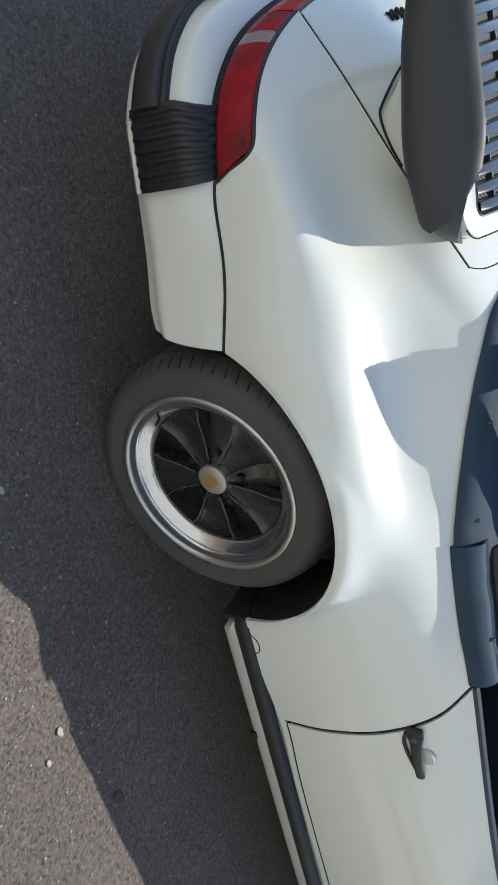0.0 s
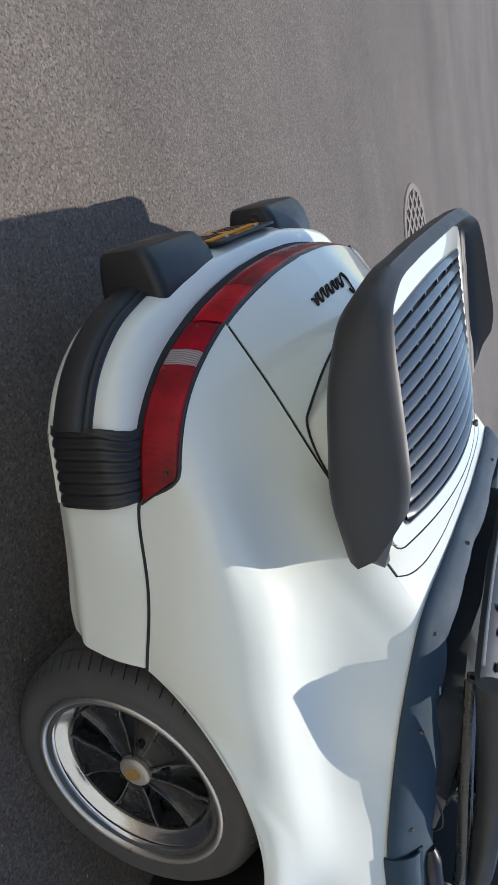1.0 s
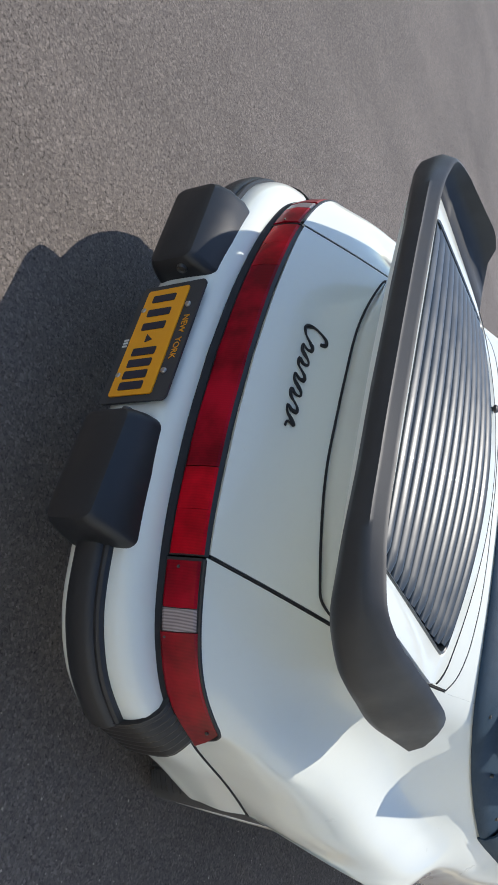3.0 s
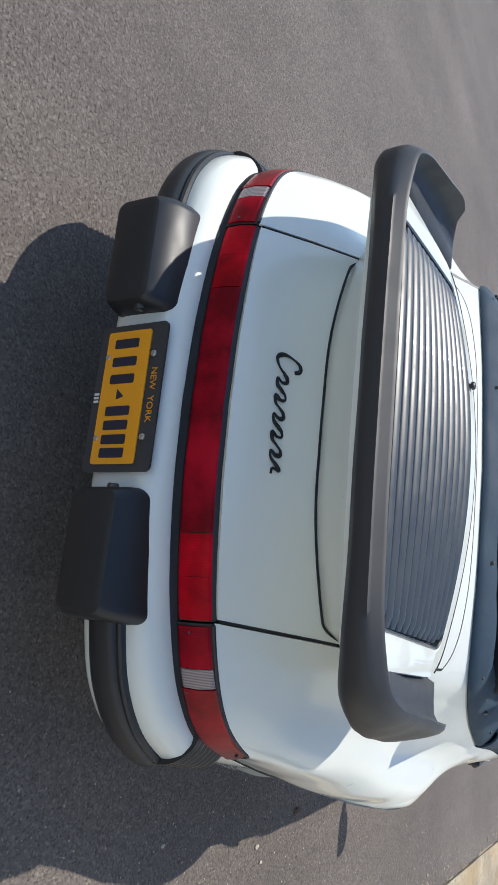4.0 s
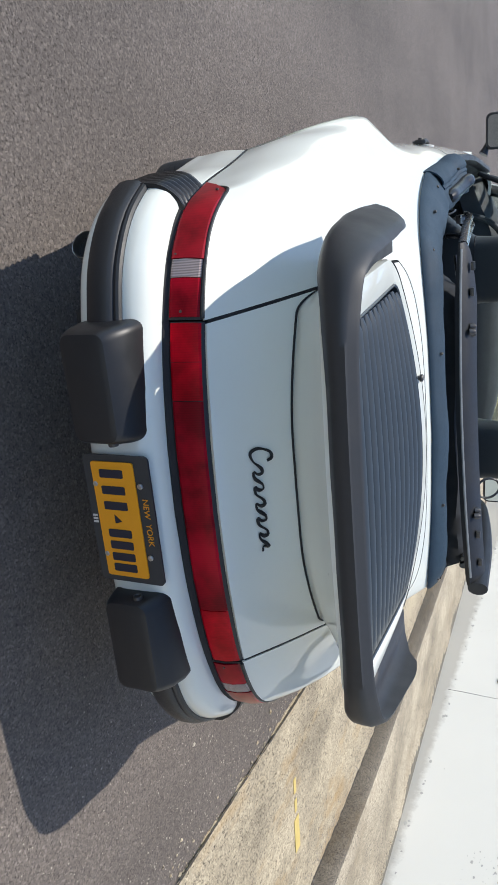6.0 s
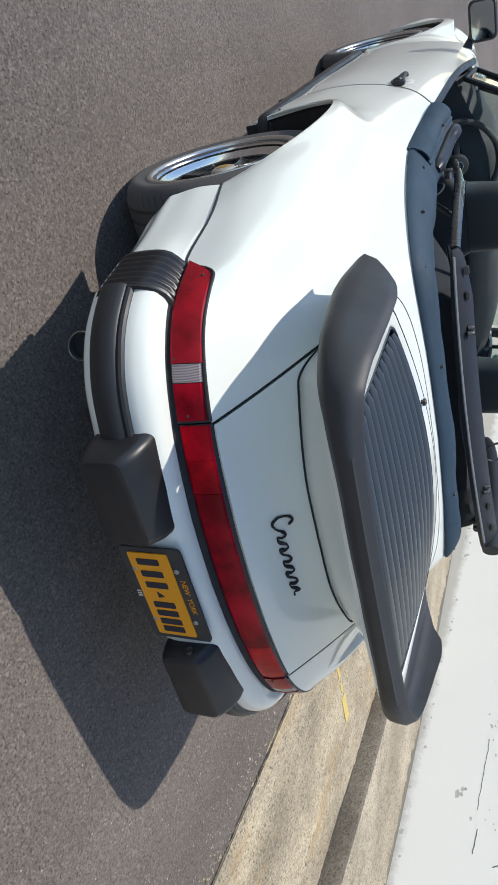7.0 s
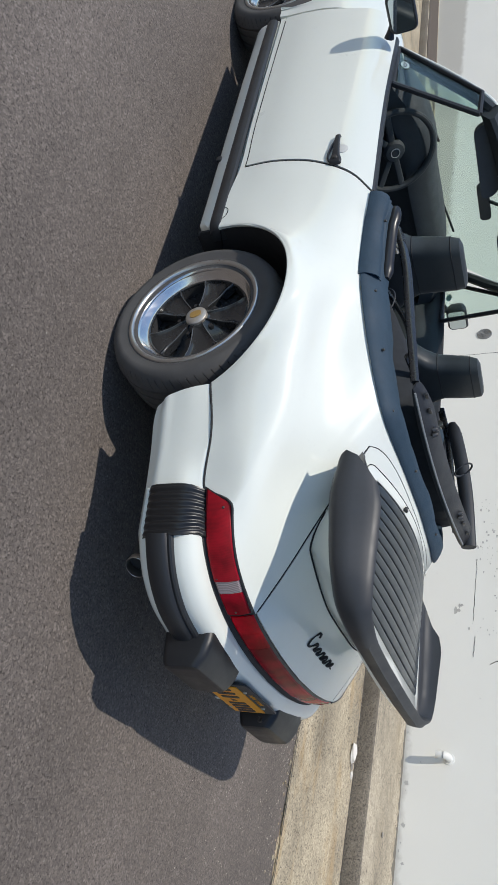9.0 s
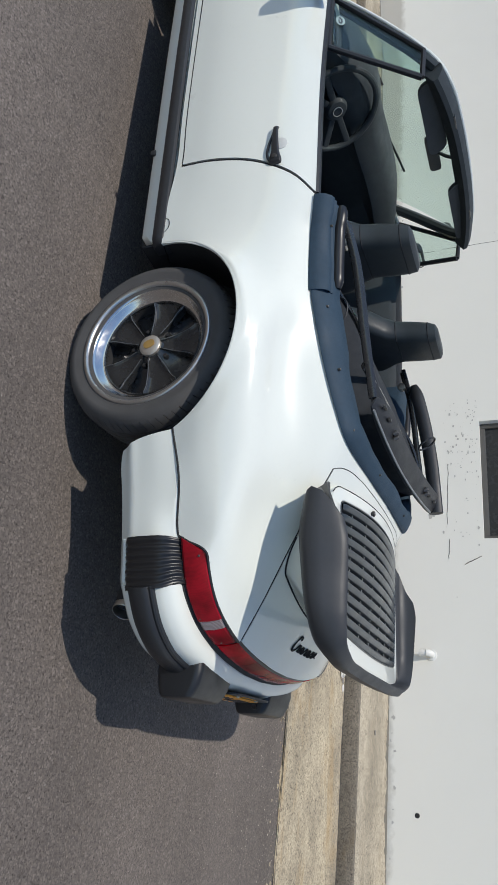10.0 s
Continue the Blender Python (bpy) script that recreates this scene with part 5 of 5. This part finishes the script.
for s in (1, -1):
    seat = Geo().loft([[(s * 0.355 + x, y, z + zz) for x, zz in rounded(w, 0.13, 0.05, 5)] for y, z, w in ((0.62, 0.42, 0.40), (0.70, 0.44, 0.48), (0.95, 0.45, 0.50), (1.12, 0.47, 0.48), (1.17, 0.46, 0.42))]).make("seat", LEATHER, car, "black leather sports seat with tall headrest", angle=40)
    rings = []
    for z, y, w, d in ((0.46, 0.70, 0.44, 0.12), (0.60, 0.665, 0.50, 0.13), (0.76, 0.635, 0.49, 0.125), (0.86, 0.615, 0.42, 0.12), (0.925, 0.60, 0.30, 0.115), (0.97, 0.592, 0.245, 0.112), (1.04, 0.58, 0.235, 0.112), (1.11, 0.568, 0.225, 0.105), (1.142, 0.562, 0.21, 0.09), (1.152, 0.56, 0.17, 0.06)):
        rings.append([(s * 0.355 + x, y + yy + (0.016 if s > 0 else -0.014), z - (0.008 if s > 0 else 0)) for x, yy in rounded(w, d, min(0.045, d * 0.42), 5)])
    back = Geo().loft(rings).make("backrest", LEATHER, seat, "", angle=40)
    for n in (5, 7):
        Geo().tube(rings[n] + rings[n][:1], 0.0022, 6).make("piping", BLACK, back)
Geo().box((0.16, 0.8, 0.22), (0, 1.0, 0.40), 0.03).make("centre_tunnel", CARPET, car)
Geo().loft([[(x, y, z) for x in (-0.60, 0.60) for z in ((z0, z1) if x < 0 else (z1, z0))] for y, z0, z1 in ((-0.16, 0.55, 0.80), (0.10, 0.50, 0.72), (0.36, 0.42, 0.60))]).make("rear_shelf", CARPET, car)

# ---- folded soft top ----


def belt_frame(u, s):
    p = spl(BELT, u)[0]
    d = spl(BELT, min(11, u + 0.05))[0] - spl(BELT, max(0, u - 0.05))[0]
    if u < 0.06:
        d = np.array((1.0, 0, 0))
    d[2] = 0
    d = d / np.linalg.norm(d)
    inn = np.array((-d[1], d[0], 0))
    p, inn = p.copy(), inn.copy()
    p[0] *= s
    inn[0] *= s
    return p, inn


def belt_sweep(pairs, prof, wobble=0.0, swell=0.0):
    """Sweeps a profile of (inwards, up) along the belt; swell widens it along the sides."""
    rows = []
    for u, s in pairs:
        p, inn = belt_frame(u, s)
        k = 1 + swell * min(1.0, max(0.0, (u - 1.2) / 3.5))
        w = wobble * (noise.noise((p[0] * 6, p[1] * 6, 1.7)) + 0.5 * noise.noise((p[0] * 17, p[1] * 17, 4.7)))
        rows.append([p + inn * (a * k + (w * 0.8 if i > 1 else 0)) + np.array((0, 0, b * k + (w if i > 1 else 0))) for i, (a, b) in enumerate(prof)])
    return np.array(rows)


ROUND = [(u, -1) for u in np.linspace(8.94, 0.05, 90)] + [(u, 1) for u in np.linspace(0.0, 8.94, 90)]
soft_top = shell(belt_sweep(ROUND, [(-0.004, 0.001), (-0.003, 0.008), (0.008, 0.018), (0.028, 0.030), (0.050, 0.038), (0.066, 0.034), (0.074, 0.012), (0.076, -0.03)], 0.006, 0.85), 0.004, (0, 0, 1)).make(
    "soft_top", CANVAS, car, "folded navy canvas soft top with black frame", angle=60)
Geo().grid(belt_sweep(ROUND, [(0.055, 0.02), (0.08, -0.01), (0.10, -0.08), (0.12, -0.18), (0.17, -0.28), (0.28, -0.30)], 0.004, 0.5)).make("top_lining", DARKCLOTH, soft_top)
for s in (1, -1):
    flap = belt_sweep([(u, s) for u in np.linspace(6.95, 8.97, 40)], [(-0.010, -0.006), (-0.010, 0.015), (0.000, 0.035), (0.014, 0.049), (0.030, 0.056), (0.040, 0.052), (0.047, 0.058), (0.058, 0.054), (0.064, 0.042)], 0.008)
    shell(flap, 0.005, (0, 0, 1)).make("canvas_flap", CANVAS, soft_top, "", angle=60)
    roll = [belt_frame(u, s) for u in np.linspace(7.15, 8.95, 22)]
    Geo().tube([p + i * 0.082 + np.array((0, 0, 0.066)) for p, i in roll], [0.012, 0.018] + [0.023] * 19 + [0.016], 12).make("weather_strip", GLOSSRUBBER, soft_top)
    for u in (0.9, 2.3, 4.1, 6.4, 8.25):
        p, i = belt_frame(u, s)
        Geo().lathe([(0, 0.003), (0.003, 0.0026), (0.0044, 0.001), (0.0044, -0.006)], 12, pose(*(p + i * 0.026 + np.array((0, 0, 0.036 + (0.022 if u > 7.7 else 0.008 if u > 3 else -0.004)))), 0, -90, 0)).make("snap_stud", SOOT, soft_top)
    # frame rails, from the pivot beside the seat to the header end
    for off, r in ((0.0, 0.009), (0.024, 0.007)):
        Geo().tube(chord([(s * (0.560 - off), 0.56, 0.935 + off * 0.3), (s * (0.555 - off), 0.40, 0.965 + off * 0.3), (s * (0.535 - off), 0.10, 0.990 + off * 0.2), (s * (0.500 - off), -0.13, 1.008)], 20), r, 8, 1.5).make("frame_rail", SATIN, soft_top)
    Geo().tube(chord([(s * 0.50, 0.30, 0.90), (s * 0.505, 0.12, 0.975), (s * 0.50, 0.0, 1.0)], 10), 0.009, 8).make("frame_link", SATIN, soft_top)
    Geo().lathe([(0, 0.016), (0.016, 0.014), (0.018, 0.0), (0.018, -0.014), (0, -0.016)], 16, pose(s * 0.545, 0.47, 0.93)).make("pivot", STEEL, soft_top)
    Geo().tube(chord([(s * 0.58, 0.24, 0.90), (s * 0.585, 0.20, 0.945), (s * 0.575, 0.14, 0.935), (s * 0.57, 0.11, 0.89)], 14), 0.003, 6).make("cable", TRIM, soft_top)


def header_at(x):
    k = x / 0.55
    return np.array((x, -0.152 - 0.052 * (1 - k * k) - 0.020 * max(0.0, k) ** 2, 1.009 + 0.010 * k * k + 0.0146 * k))


P = []
for x in np.linspace(-0.505, 0.548, 50):
    p = header_at(x)
    k = min(1.0, 0.30 + 0.70 * math.sqrt(min(1.0, (x + 0.505) / 0.16)), 0.70 + 0.30 * math.sqrt(max(0.0, min(1.0, (0.548 - x) / 0.03))))
    P.append([p + np.array(o) * k for o in ((0, 0.0, -0.012), (0, -0.004, 0.0), (0, 0.006, 0.012), (0, 0.040, 0.030), (0, 0.075, 0.040), (0, 0.082, 0.030), (0, 0.04, 0.0))])
header = Geo().loft([[tuple(q) for q in r] for r in P]).make("header_bow", TRIM, soft_top, "black metal header bow", angle=40)
Geo().tube([header_at(x) + np.array((0, -0.005, 0.004)) for x in np.linspace(-0.49, 0.51, 40)], 0.004, 6).make("header_seal", simple("grey_seal", (0.24, 0.25, 0.25), 0.5), header)
for x in (-0.274, 0.29):
    p = header_at(x) + np.array((0, 0.035, 0.030))
    for dx, dy in ((0, 0), (0.022, 0.008), (0.012, -0.014)):
        Geo().lathe([(0, 0.012), (0.007, 0.011), (0.009, 0.006), (0.009, -0.006)], 12, pose(p[0] + dx, p[1] + dy, p[2], 0, -70, 90)).make("latch", SOOT, header)
for x in (-0.44, -0.37, 0.37, 0.47):
    p = header_at(x) + np.array((0, 0.03, 0.032))
    Geo().box((0.024, 0.010, 0.012), tuple(p), 0.003).make("header_clip", SOOT, header)
# folded cloth between the bows, and the bulge of the packed roof
P = []
for x in np.linspace(-0.515, 0.560, 46):
    w = 0.012 * noise.noise((x * 7, 2.2, 0))
    k = 0.05 * (abs(x) / 0.5) ** 2
    d = 0.30 * max(0.0, (-x - 0.36) / 0.155) + 0.20 * max(0.0, (x - 0.52) / 0.065)
    P.append([(x, -0.11 + w + k, 0.86), (x, -0.15 + w + k, 0.93), (x, -0.145 + w + k, 0.985 + w - d), (x, -0.07 + w, 1.005 - w - d), (x, 0.02, 0.995 + w - d), (x, 0.10, 0.970 + w - d), (x, 0.20, 0.945 + w - d * 0.8), (x, 0.32, 0.905 + w * 0.6 - d * 0.6), (x, 0.44, 0.860 - d * 0.4), (x, 0.52, 0.76)])
Geo().grid(P).make("packed_cloth", DARKCLOTH, soft_top, "", angle=60)
for y, z, w in ((0.02, 0.990, 0.46),):
    Geo().tube(chord([(-w, y, z - 0.02), (-w * 0.6, y - 0.02, z), (0, y - 0.03, z + 0.008), (w * 0.6, y - 0.02, z), (w, y, z - 0.01)], 24), 0.014, 8, 0.6).make("roof_bow", SATIN, soft_top)
Geo().tube(chord([(0.525, 0.46, 0.990), (0.530, 0.39, 1.005), (0.542, 0.10, 1.045), (0.552, -0.175, 1.056)], 20), [0.012, 0.020] + [0.022] * 18, 12, 1.4).make("side_rail", TRIM, soft_top)
Geo().tube([(0.30, 0.05, 1.065) + 0.034 * np.array((math.cos(q), 0.6 * math.sin(q), math.sin(q))) for q in np.linspace(0, 2 * math.pi, 22)], 0.004, 6).make("strap_loop", TRIM, soft_top)

# ---- small things on the street ----


def drain_cover():
    root = Geo().lathe([(0, 0.003), (0.335, 0.003), (0.335, 0.010), (0.345, 0.012), (0.385, 0.011), (0.392, 0.004), (0.392, -0.02)], 64, pose(0, 0, 0, 0, -90, 0)).make("drain_cover", IRON)
    for k in range(-3, 4):
        for m in range(2):
            off = k * 0.108
            half = math.sqrt(max(0.0, 0.33**2 - off**2))
            if half < 0.05:
                continue
            if m == 0:
                Geo().box((2 * half, 0.036, 0.012), (0, off, 0.009), 0.003).make("grate_bar", IRON, root)
            else:
                g = Geo()
                g.box((0.036, 2 * half, 0.011), (0, 0, 0), 0.003)
                ob = g.make("grate_bar", IRON, root)
                ob.matrix_basis = pose(off * 1.0, 0, 0.0088)
    # flat black disc above the road paints the dark of the openings
    Geo().lathe([(0, 0.0045), (0.333, 0.0045), (0.333, 0.0)], 48, pose(0, 0, 0, 0, -90, 0)).make("shaft", BLACK, root)
    root.matrix_basis = pose(-3.82, -0.455, 0, 0, 0, 40) @ Matrix.Scale(0.89, 4)
    return tagged(root, "round pale cast iron drain grate set in asphalt", "drain cover")


drain_cover()


def wall_pipe():
    a = Geo().tube(chord([(WALLINE + 0.02, 0.05, 0.505), (WALLINE - 0.05, 0.05, 0.505), (WALLINE - 0.085, 0.05, 0.49), (WALLINE - 0.10, 0.05, 0.455), (WALLINE - 0.10, 0.05, 0.415)], 18), 0.030, 18).make("drain_pipe", PVC)
    Geo().lathe([(0.030, 0.008), (0.046, 0.004), (0.048, -0.004)], 24, pose(WALLINE - 0.004, 0.05, 0.505, 0, 0, 180)).make("collar", PVC, a)
    return street(a, "short white plastic overflow pipe on the wall", "thing", "pipe")


wall_pipe()


def blob(name, at, size, mat, seed, label, category, flat=0.5, group=""):
    rng = random.Random(seed)
    bm = bmesh.new()
    bmesh.ops.create_icosphere(bm, subdivisions=3, radius=1.0)
    for v in bm.verts:
        k = 1 + 0.35 * noise.noise(v.co * 1.6 + Vector((seed, 0, 0))) + 0.15 * noise.noise(v.co * 4.3)
        v.co = Vector((v.co.x * size * k, v.co.y * size * 1.5 * k, max(-0.3, v.co.z) * size * flat * k))
    me = bpy.data.meshes.new(name)
    bm.to_mesh(me)
    bm.free()
    me.materials.append(mat)
    ob = new(name, me)
    ob.location = at
    return tagged(ob, label, category, group)


blob("paper_scrap", (2.905, -0.54, 0.024), 0.045, PAPER, 3, "crumpled white paper scrap in the gutter", "litter", 0.5, "paper litter beside the kerb")
blob("paper_scrap", (2.94, -0.676, 0.018), 0.016, PAPER, 8, "small torn white paper scrap in the gutter", "litter", 0.5, "paper litter beside the kerb")
blob("stone", (2.93, -0.62, 0.018), 0.017, STONE, 12, "brown stone lying in the gutter", "stone", 0.5, "dark stones beside the kerb")
blob("stone", (3.505, -0.948, 0.139), 0.014, STONE, 15, "small dark stone on the pavement", "stone", 0.5, "dark stones beside the kerb")
blob("paper_scrap", (2.35, 2.15, 0.016), 0.018, PAPER, 21, "white paper scrap on the sandy concrete", "litter", 0.5, "paper litter beside the kerb")


for k, (x, y, size) in enumerate(((1.22, 0.48, 0.008), (1.28, 0.52, 0.006), (1.10, -0.12, 0.006), (1.31, -0.30, 0.007))):
    blob("stone", (x, y, 0.003), size, PALESTONE, 30 + k, "small pale stone lying on the asphalt", "stone", 0.5, "pale stones on the asphalt")
blob("dry_leaf", (1.15, 0.80, 0.004), 0.012, LEAF, 40, "small brown curled leaf on the asphalt", "leaf", 0.3)


def tick(y, x0, x1, w, seed):
    """A worn painted line across the gutter."""
    rng = random.Random(seed)
    g = Geo()
    x = x0
    while x < x1:
        l = rng.uniform(0.05, 0.22)
        k = rng.uniform(0.35, 1.0) * w / 2
        n = 8
        up = [(x + l * i / n, y + k * (1 + 0.3 * noise.noise((x * 9 + i, seed, 0)))) for i in range(n + 1)]
        dn = [(x + l * i / n, y - k * (1 + 0.3 * noise.noise((x * 9 + i, seed, 7)))) for i in range(n, -1, -1)]
        g.plate(up + dn, 0.0022, pose(0, 0, 0.0122))
        x += l + rng.uniform(0.0, 0.10)
    return street(fall(g.make("painted_line", PAINTLINE)), "worn yellow painted line on the concrete", "structure")


tick(0.74, 2.20, 2.62, 0.075, 4)
tick(4.32, 2.05, 2.55, 0.055, 5)


def scatter(name, count, spread, size, mat, label, seed, local=True, dense=None):
    """Loose grit, joined into one object."""
    rng = random.Random(seed)
    V, F = [], []
    base = [(1, 0, 0), (-1, 0, 0), (0, 1, 0), (0, -1, 0), (0, 0, 1), (0, 0, -0.4)]
    tris = [(0, 2, 4), (2, 1, 4), (1, 3, 4), (3, 0, 4), (2, 0, 5), (1, 2, 5), (3, 1, 5), (0, 3, 5)]
    for _ in range(count):
        x, y, z = spread(rng)
        r = size * rng.uniform(0.4, 1.0) ** 2
        a = rng.uniform(0, 6.28)
        o = len(V)
        for p in base:
            k = rng.uniform(0.7, 1.2)
            V.append((x + r * k * (p[0] * math.cos(a) - p[1] * math.sin(a)), y + r * k * (p[0] * math.sin(a) + p[1] * math.cos(a)), z + r * 0.6 * k * p[2]))
        F += [tuple(i + o for i in t) for t in tris]
    ob = fall(mk(name, V, F, mat, None, "", False))
    ob.matrix_world = STREET
    return tagged(ob, label, "grit", "", "stuff")


scatter("road_grit", 2600, lambda r: (r.uniform(-5.5, EDGE), r.uniform(-4.5, 6), 0.001), 0.0045, STONE, "loose grit and tiny stones on asphalt", 5)
scatter("fine_grit", 1500, lambda r: (1.35 + r.gauss(0, 0.30) + 0.10 * math.sin(r.uniform(0, 40)), r.uniform(-1.6, 1.8), 0.0015), 0.0042, PALESTONE, "small pale grit on the asphalt beside the car", 25)
scatter("pale_grit", 2400, lambda r: (EDGE - 0.01 - abs(r.gauss(0, 0.16)), r.uniform(-5, 9), 0.002), 0.0055, PALESTONE, "pale stone chips scattered on the asphalt edge", 15)
scatter("gutter_grit", 2600, lambda r: (KERBLINE - 0.004 - abs(r.gauss(0, 0.10)), r.uniform(-5, 9), 0.014), 0.007, STONE, "loose stones and dirt along the kerb", 6)
scatter("edge_rubble", 420, lambda r: (EDGE - 0.02 + r.gauss(0, 0.07), r.uniform(-3.5, 7), 0.003), 0.016, GUTTER, "broken lumps of sandy concrete along the road edge", 17)
scatter("edge_grit", 1500, lambda r: (EDGE + r.gauss(0, 0.05), r.uniform(-5, 9), 0.004), 0.006, GUTTER, "loose sand where asphalt meets concrete", 7)
scatter("pavement_dirt", 900, lambda r: (WALLINE - 0.01 - abs(r.gauss(0, 0.05)), r.uniform(-5, 9), 0.137), 0.008, LEAF, "dirt and leaf crumbs at the wall foot", 8)


def dirt_ribbon(name, x0, side, low, high, z, y0, y1, mat, seed, label, drop=0.0):
    """A strip of packed dirt with one ragged edge."""
    V, F = [], []
    n = 900
    for i in range(n + 1):
        y = y0 + (y1 - y0) * i / n
        k = 0.5 + 0.6 * noise.noise((y * 1.7, seed, 0)) + 0.45 * noise.noise((y * 13, seed, 3)) + 0.3 * noise.noise((y * 47, seed, 5))
        w = low + (high - low) * max(0.0, min(1.2, k))
        d = 0.006 * noise.noise((y * 21, seed, 9))
        V += [(x0 + d * side, y, z), (x0 + side * w * 0.6, y, z + 0.0012 - 0.6 * drop), (x0 + side * w, y, z - 0.0006 - drop)]
        if i:
            o = 3 * i
            F += [(o - 3, o, o + 1, o - 2), (o - 2, o + 1, o + 2, o - 1)]
    return street(fall(mk(name, V, F, mat, None, "", False)), label)


DIRT = simple("packed_dark_dirt", (0.060, 0.050, 0.038), 0.95, vary=0.45, scale=50, relief=0.6, relief_scale=220)
GREYDIRT = simple("grey_street_dirt", (0.150, 0.138, 0.112), 0.95, vary=0.4, scale=40, relief=0.6, relief_scale=220)
dirt_ribbon("edge_dirt", EDGE - 0.010, 1, 0.002, 0.020, 0.0132, -6, 10, DIRT, 2.0, "dark packed dirt where asphalt meets concrete")
dirt_ribbon("kerb_dirt", KERBLINE - 0.003, -1, 0.0, 0.035, 0.0136, -6, 10, DIRT, 5.0, "dark damp dirt at the kerb foot")
dirt_ribbon("wall_dirt", WALLINE + 0.004, -1, 0.02, 0.11, 0.1450, -6, 10, GREYDIRT, 9.0, "grey dirt along the wall foot", 0.0085)


# dark brown strip with a ragged edge over the pavement far ahead
FARBROWN = simple("patchy_dark_brown", (0.085, 0.066, 0.052), 0.95, vary=0.5, scale=9, relief=0.8, relief_scale=60)
dirt_ribbon("kerb_soil", WALLINE - 0.06, -1, 0.78, 0.98, 0.1405, 10.6, 26, FARBROWN, 13.0, "ragged dark brown strip on the far pavement")


def wall_mark(name, pts, r, mat, label):
    ob = Geo().tube([(WALLINE - 0.0005, y, z) for y, z in pts], r, 6).make(name, mat)
    return street(ob, label)


def crack_path(y0, z0, y1, z1, n, amp, seed):
    return [(y0 + (y1 - y0) * f + amp * noise.noise((f * 9, seed, 0)), z0 + (z1 - z0) * f + amp * noise.noise((f * 9, seed, 5))) for f in np.linspace(0, 1, n)]


CRACKDARK = simple("crack_shadow", (0.10, 0.095, 0.085), 0.9)
SPALL = simple("bare_render", (0.44, 0.43, 0.395), 0.92, vary=0.25, scale=30, relief=0.6, relief_scale=150)
wall_mark("wall_crack", crack_path(4.70, 0.14, 4.68, 2.6, 40, 0.010, 3), 0.0026, CRACKDARK, "thin vertical crack in the white wall")
wall_mark("wall_crack", crack_path(0.93, 0.67, 1.12, 0.68, 8, 0.01, 6), 0.003, CRACKDARK, "short crack in peeling wall paint")
wall_mark("wall_crack", crack_path(1.27, 0.66, 1.90, 0.68, 24, 0.008, 8), 0.0022, CRACKDARK, "fine horizontal crack below the window")
wall_mark("wall_crack", crack_path(0.87, 0.81, 0.95, 0.96, 8, 0.012, 9), 0.004, CRACKDARK, "crack at the window's lower corner")


def spalls(count, seed, box, size):
    """Small flakes where the paint has come off, as one sheet of thin chips."""
    rng = random.Random(seed)
    g = Geo()
    for _ in range(count):
        y, z = rng.uniform(box[0], box[1]), rng.uniform(box[2], box[3])
        r = size * rng.uniform(0.2, 1.0) ** 3
        n, wide = 15, rng.uniform(0.7, 1.9)
        reach = [0.85 + 0.5 * noise.noise((k * 0.9, r * 900, y)) + rng.uniform(-0.15, 0.15) for k in range(n)]
        ring = [(y + r * wide * q * math.cos(6.283 * k / n), z + r * q * math.sin(6.283 * k / n)) for k, q in enumerate(reach)]
        g.loft([[(WALLINE + 0.003, a, b) for a, b in ring], [(WALLINE - 0.0022, a, b) for a, b in ring]])
    return g


street(spalls(150, 2, (1.86, 2.62, 0.64, 0.97), 0.011).make("peeled_paint", SPALL), "flaked paint patches beside the window")
street(spalls(40, 4, (1.04, 1.9, 0.62, 0.96), 0.013).make("peeled_paint", SPALL), "flaked paint patches below the window")
street(spalls(8, 5, (1.35, 1.45, 0.47, 0.56), 0.020).make("peeled_paint", SPALL), "flaked paint patch on the white wall")
street(spalls(150, 6, (-5, 9, 0.14, 0.20), 0.022).make("peeled_paint", SPALL), "flaked dirty paint along the wall foot")
street(spalls(60, 7, (-4, 7, 0.25, 1.6), 0.006).make("peeled_paint", SPALL), "tiny chips in the white wall")
# raised black disc; the hole's dark inside is only its colour
street(Geo().lathe([(0, 0.004), (0.016, 0.003), (0.026, -0.004)], 9, pose(WALLINE, -1.215, 0.385, 0, 0, 180)).make("wall_hole", BLACK), "small dark hole in the white wall")


def wall_vent(y, z, radius):
    at = pose(WALLINE, y, z, 0, 0, 180)
    root = Geo().lathe([(0, 0.004), (radius * 0.86, 0.004), (radius * 0.90, 0.012), (radius, 0.010), (radius * 1.03, -0.004)], 40, at).make("wall_vent", VENT)
    for k in (0.2, 0.36, 0.52, 0.68, 0.82):
        Geo().lathe([(radius * (k - 0.05), 0.004), (radius * (k - 0.035), 0.0085), (radius * (k + 0.035), 0.0085), (radius * (k + 0.05), 0.004)], 36, at).make("vent_ring", VENT, root)
    return street(root, "round grey plastic vent grille on the white wall", "thing", "vent")


VENT = simple("grey_vent_plastic", (0.20, 0.20, 0.19), 0.6, vary=0.2)
wall_vent(5.03, 0.69, 0.085)
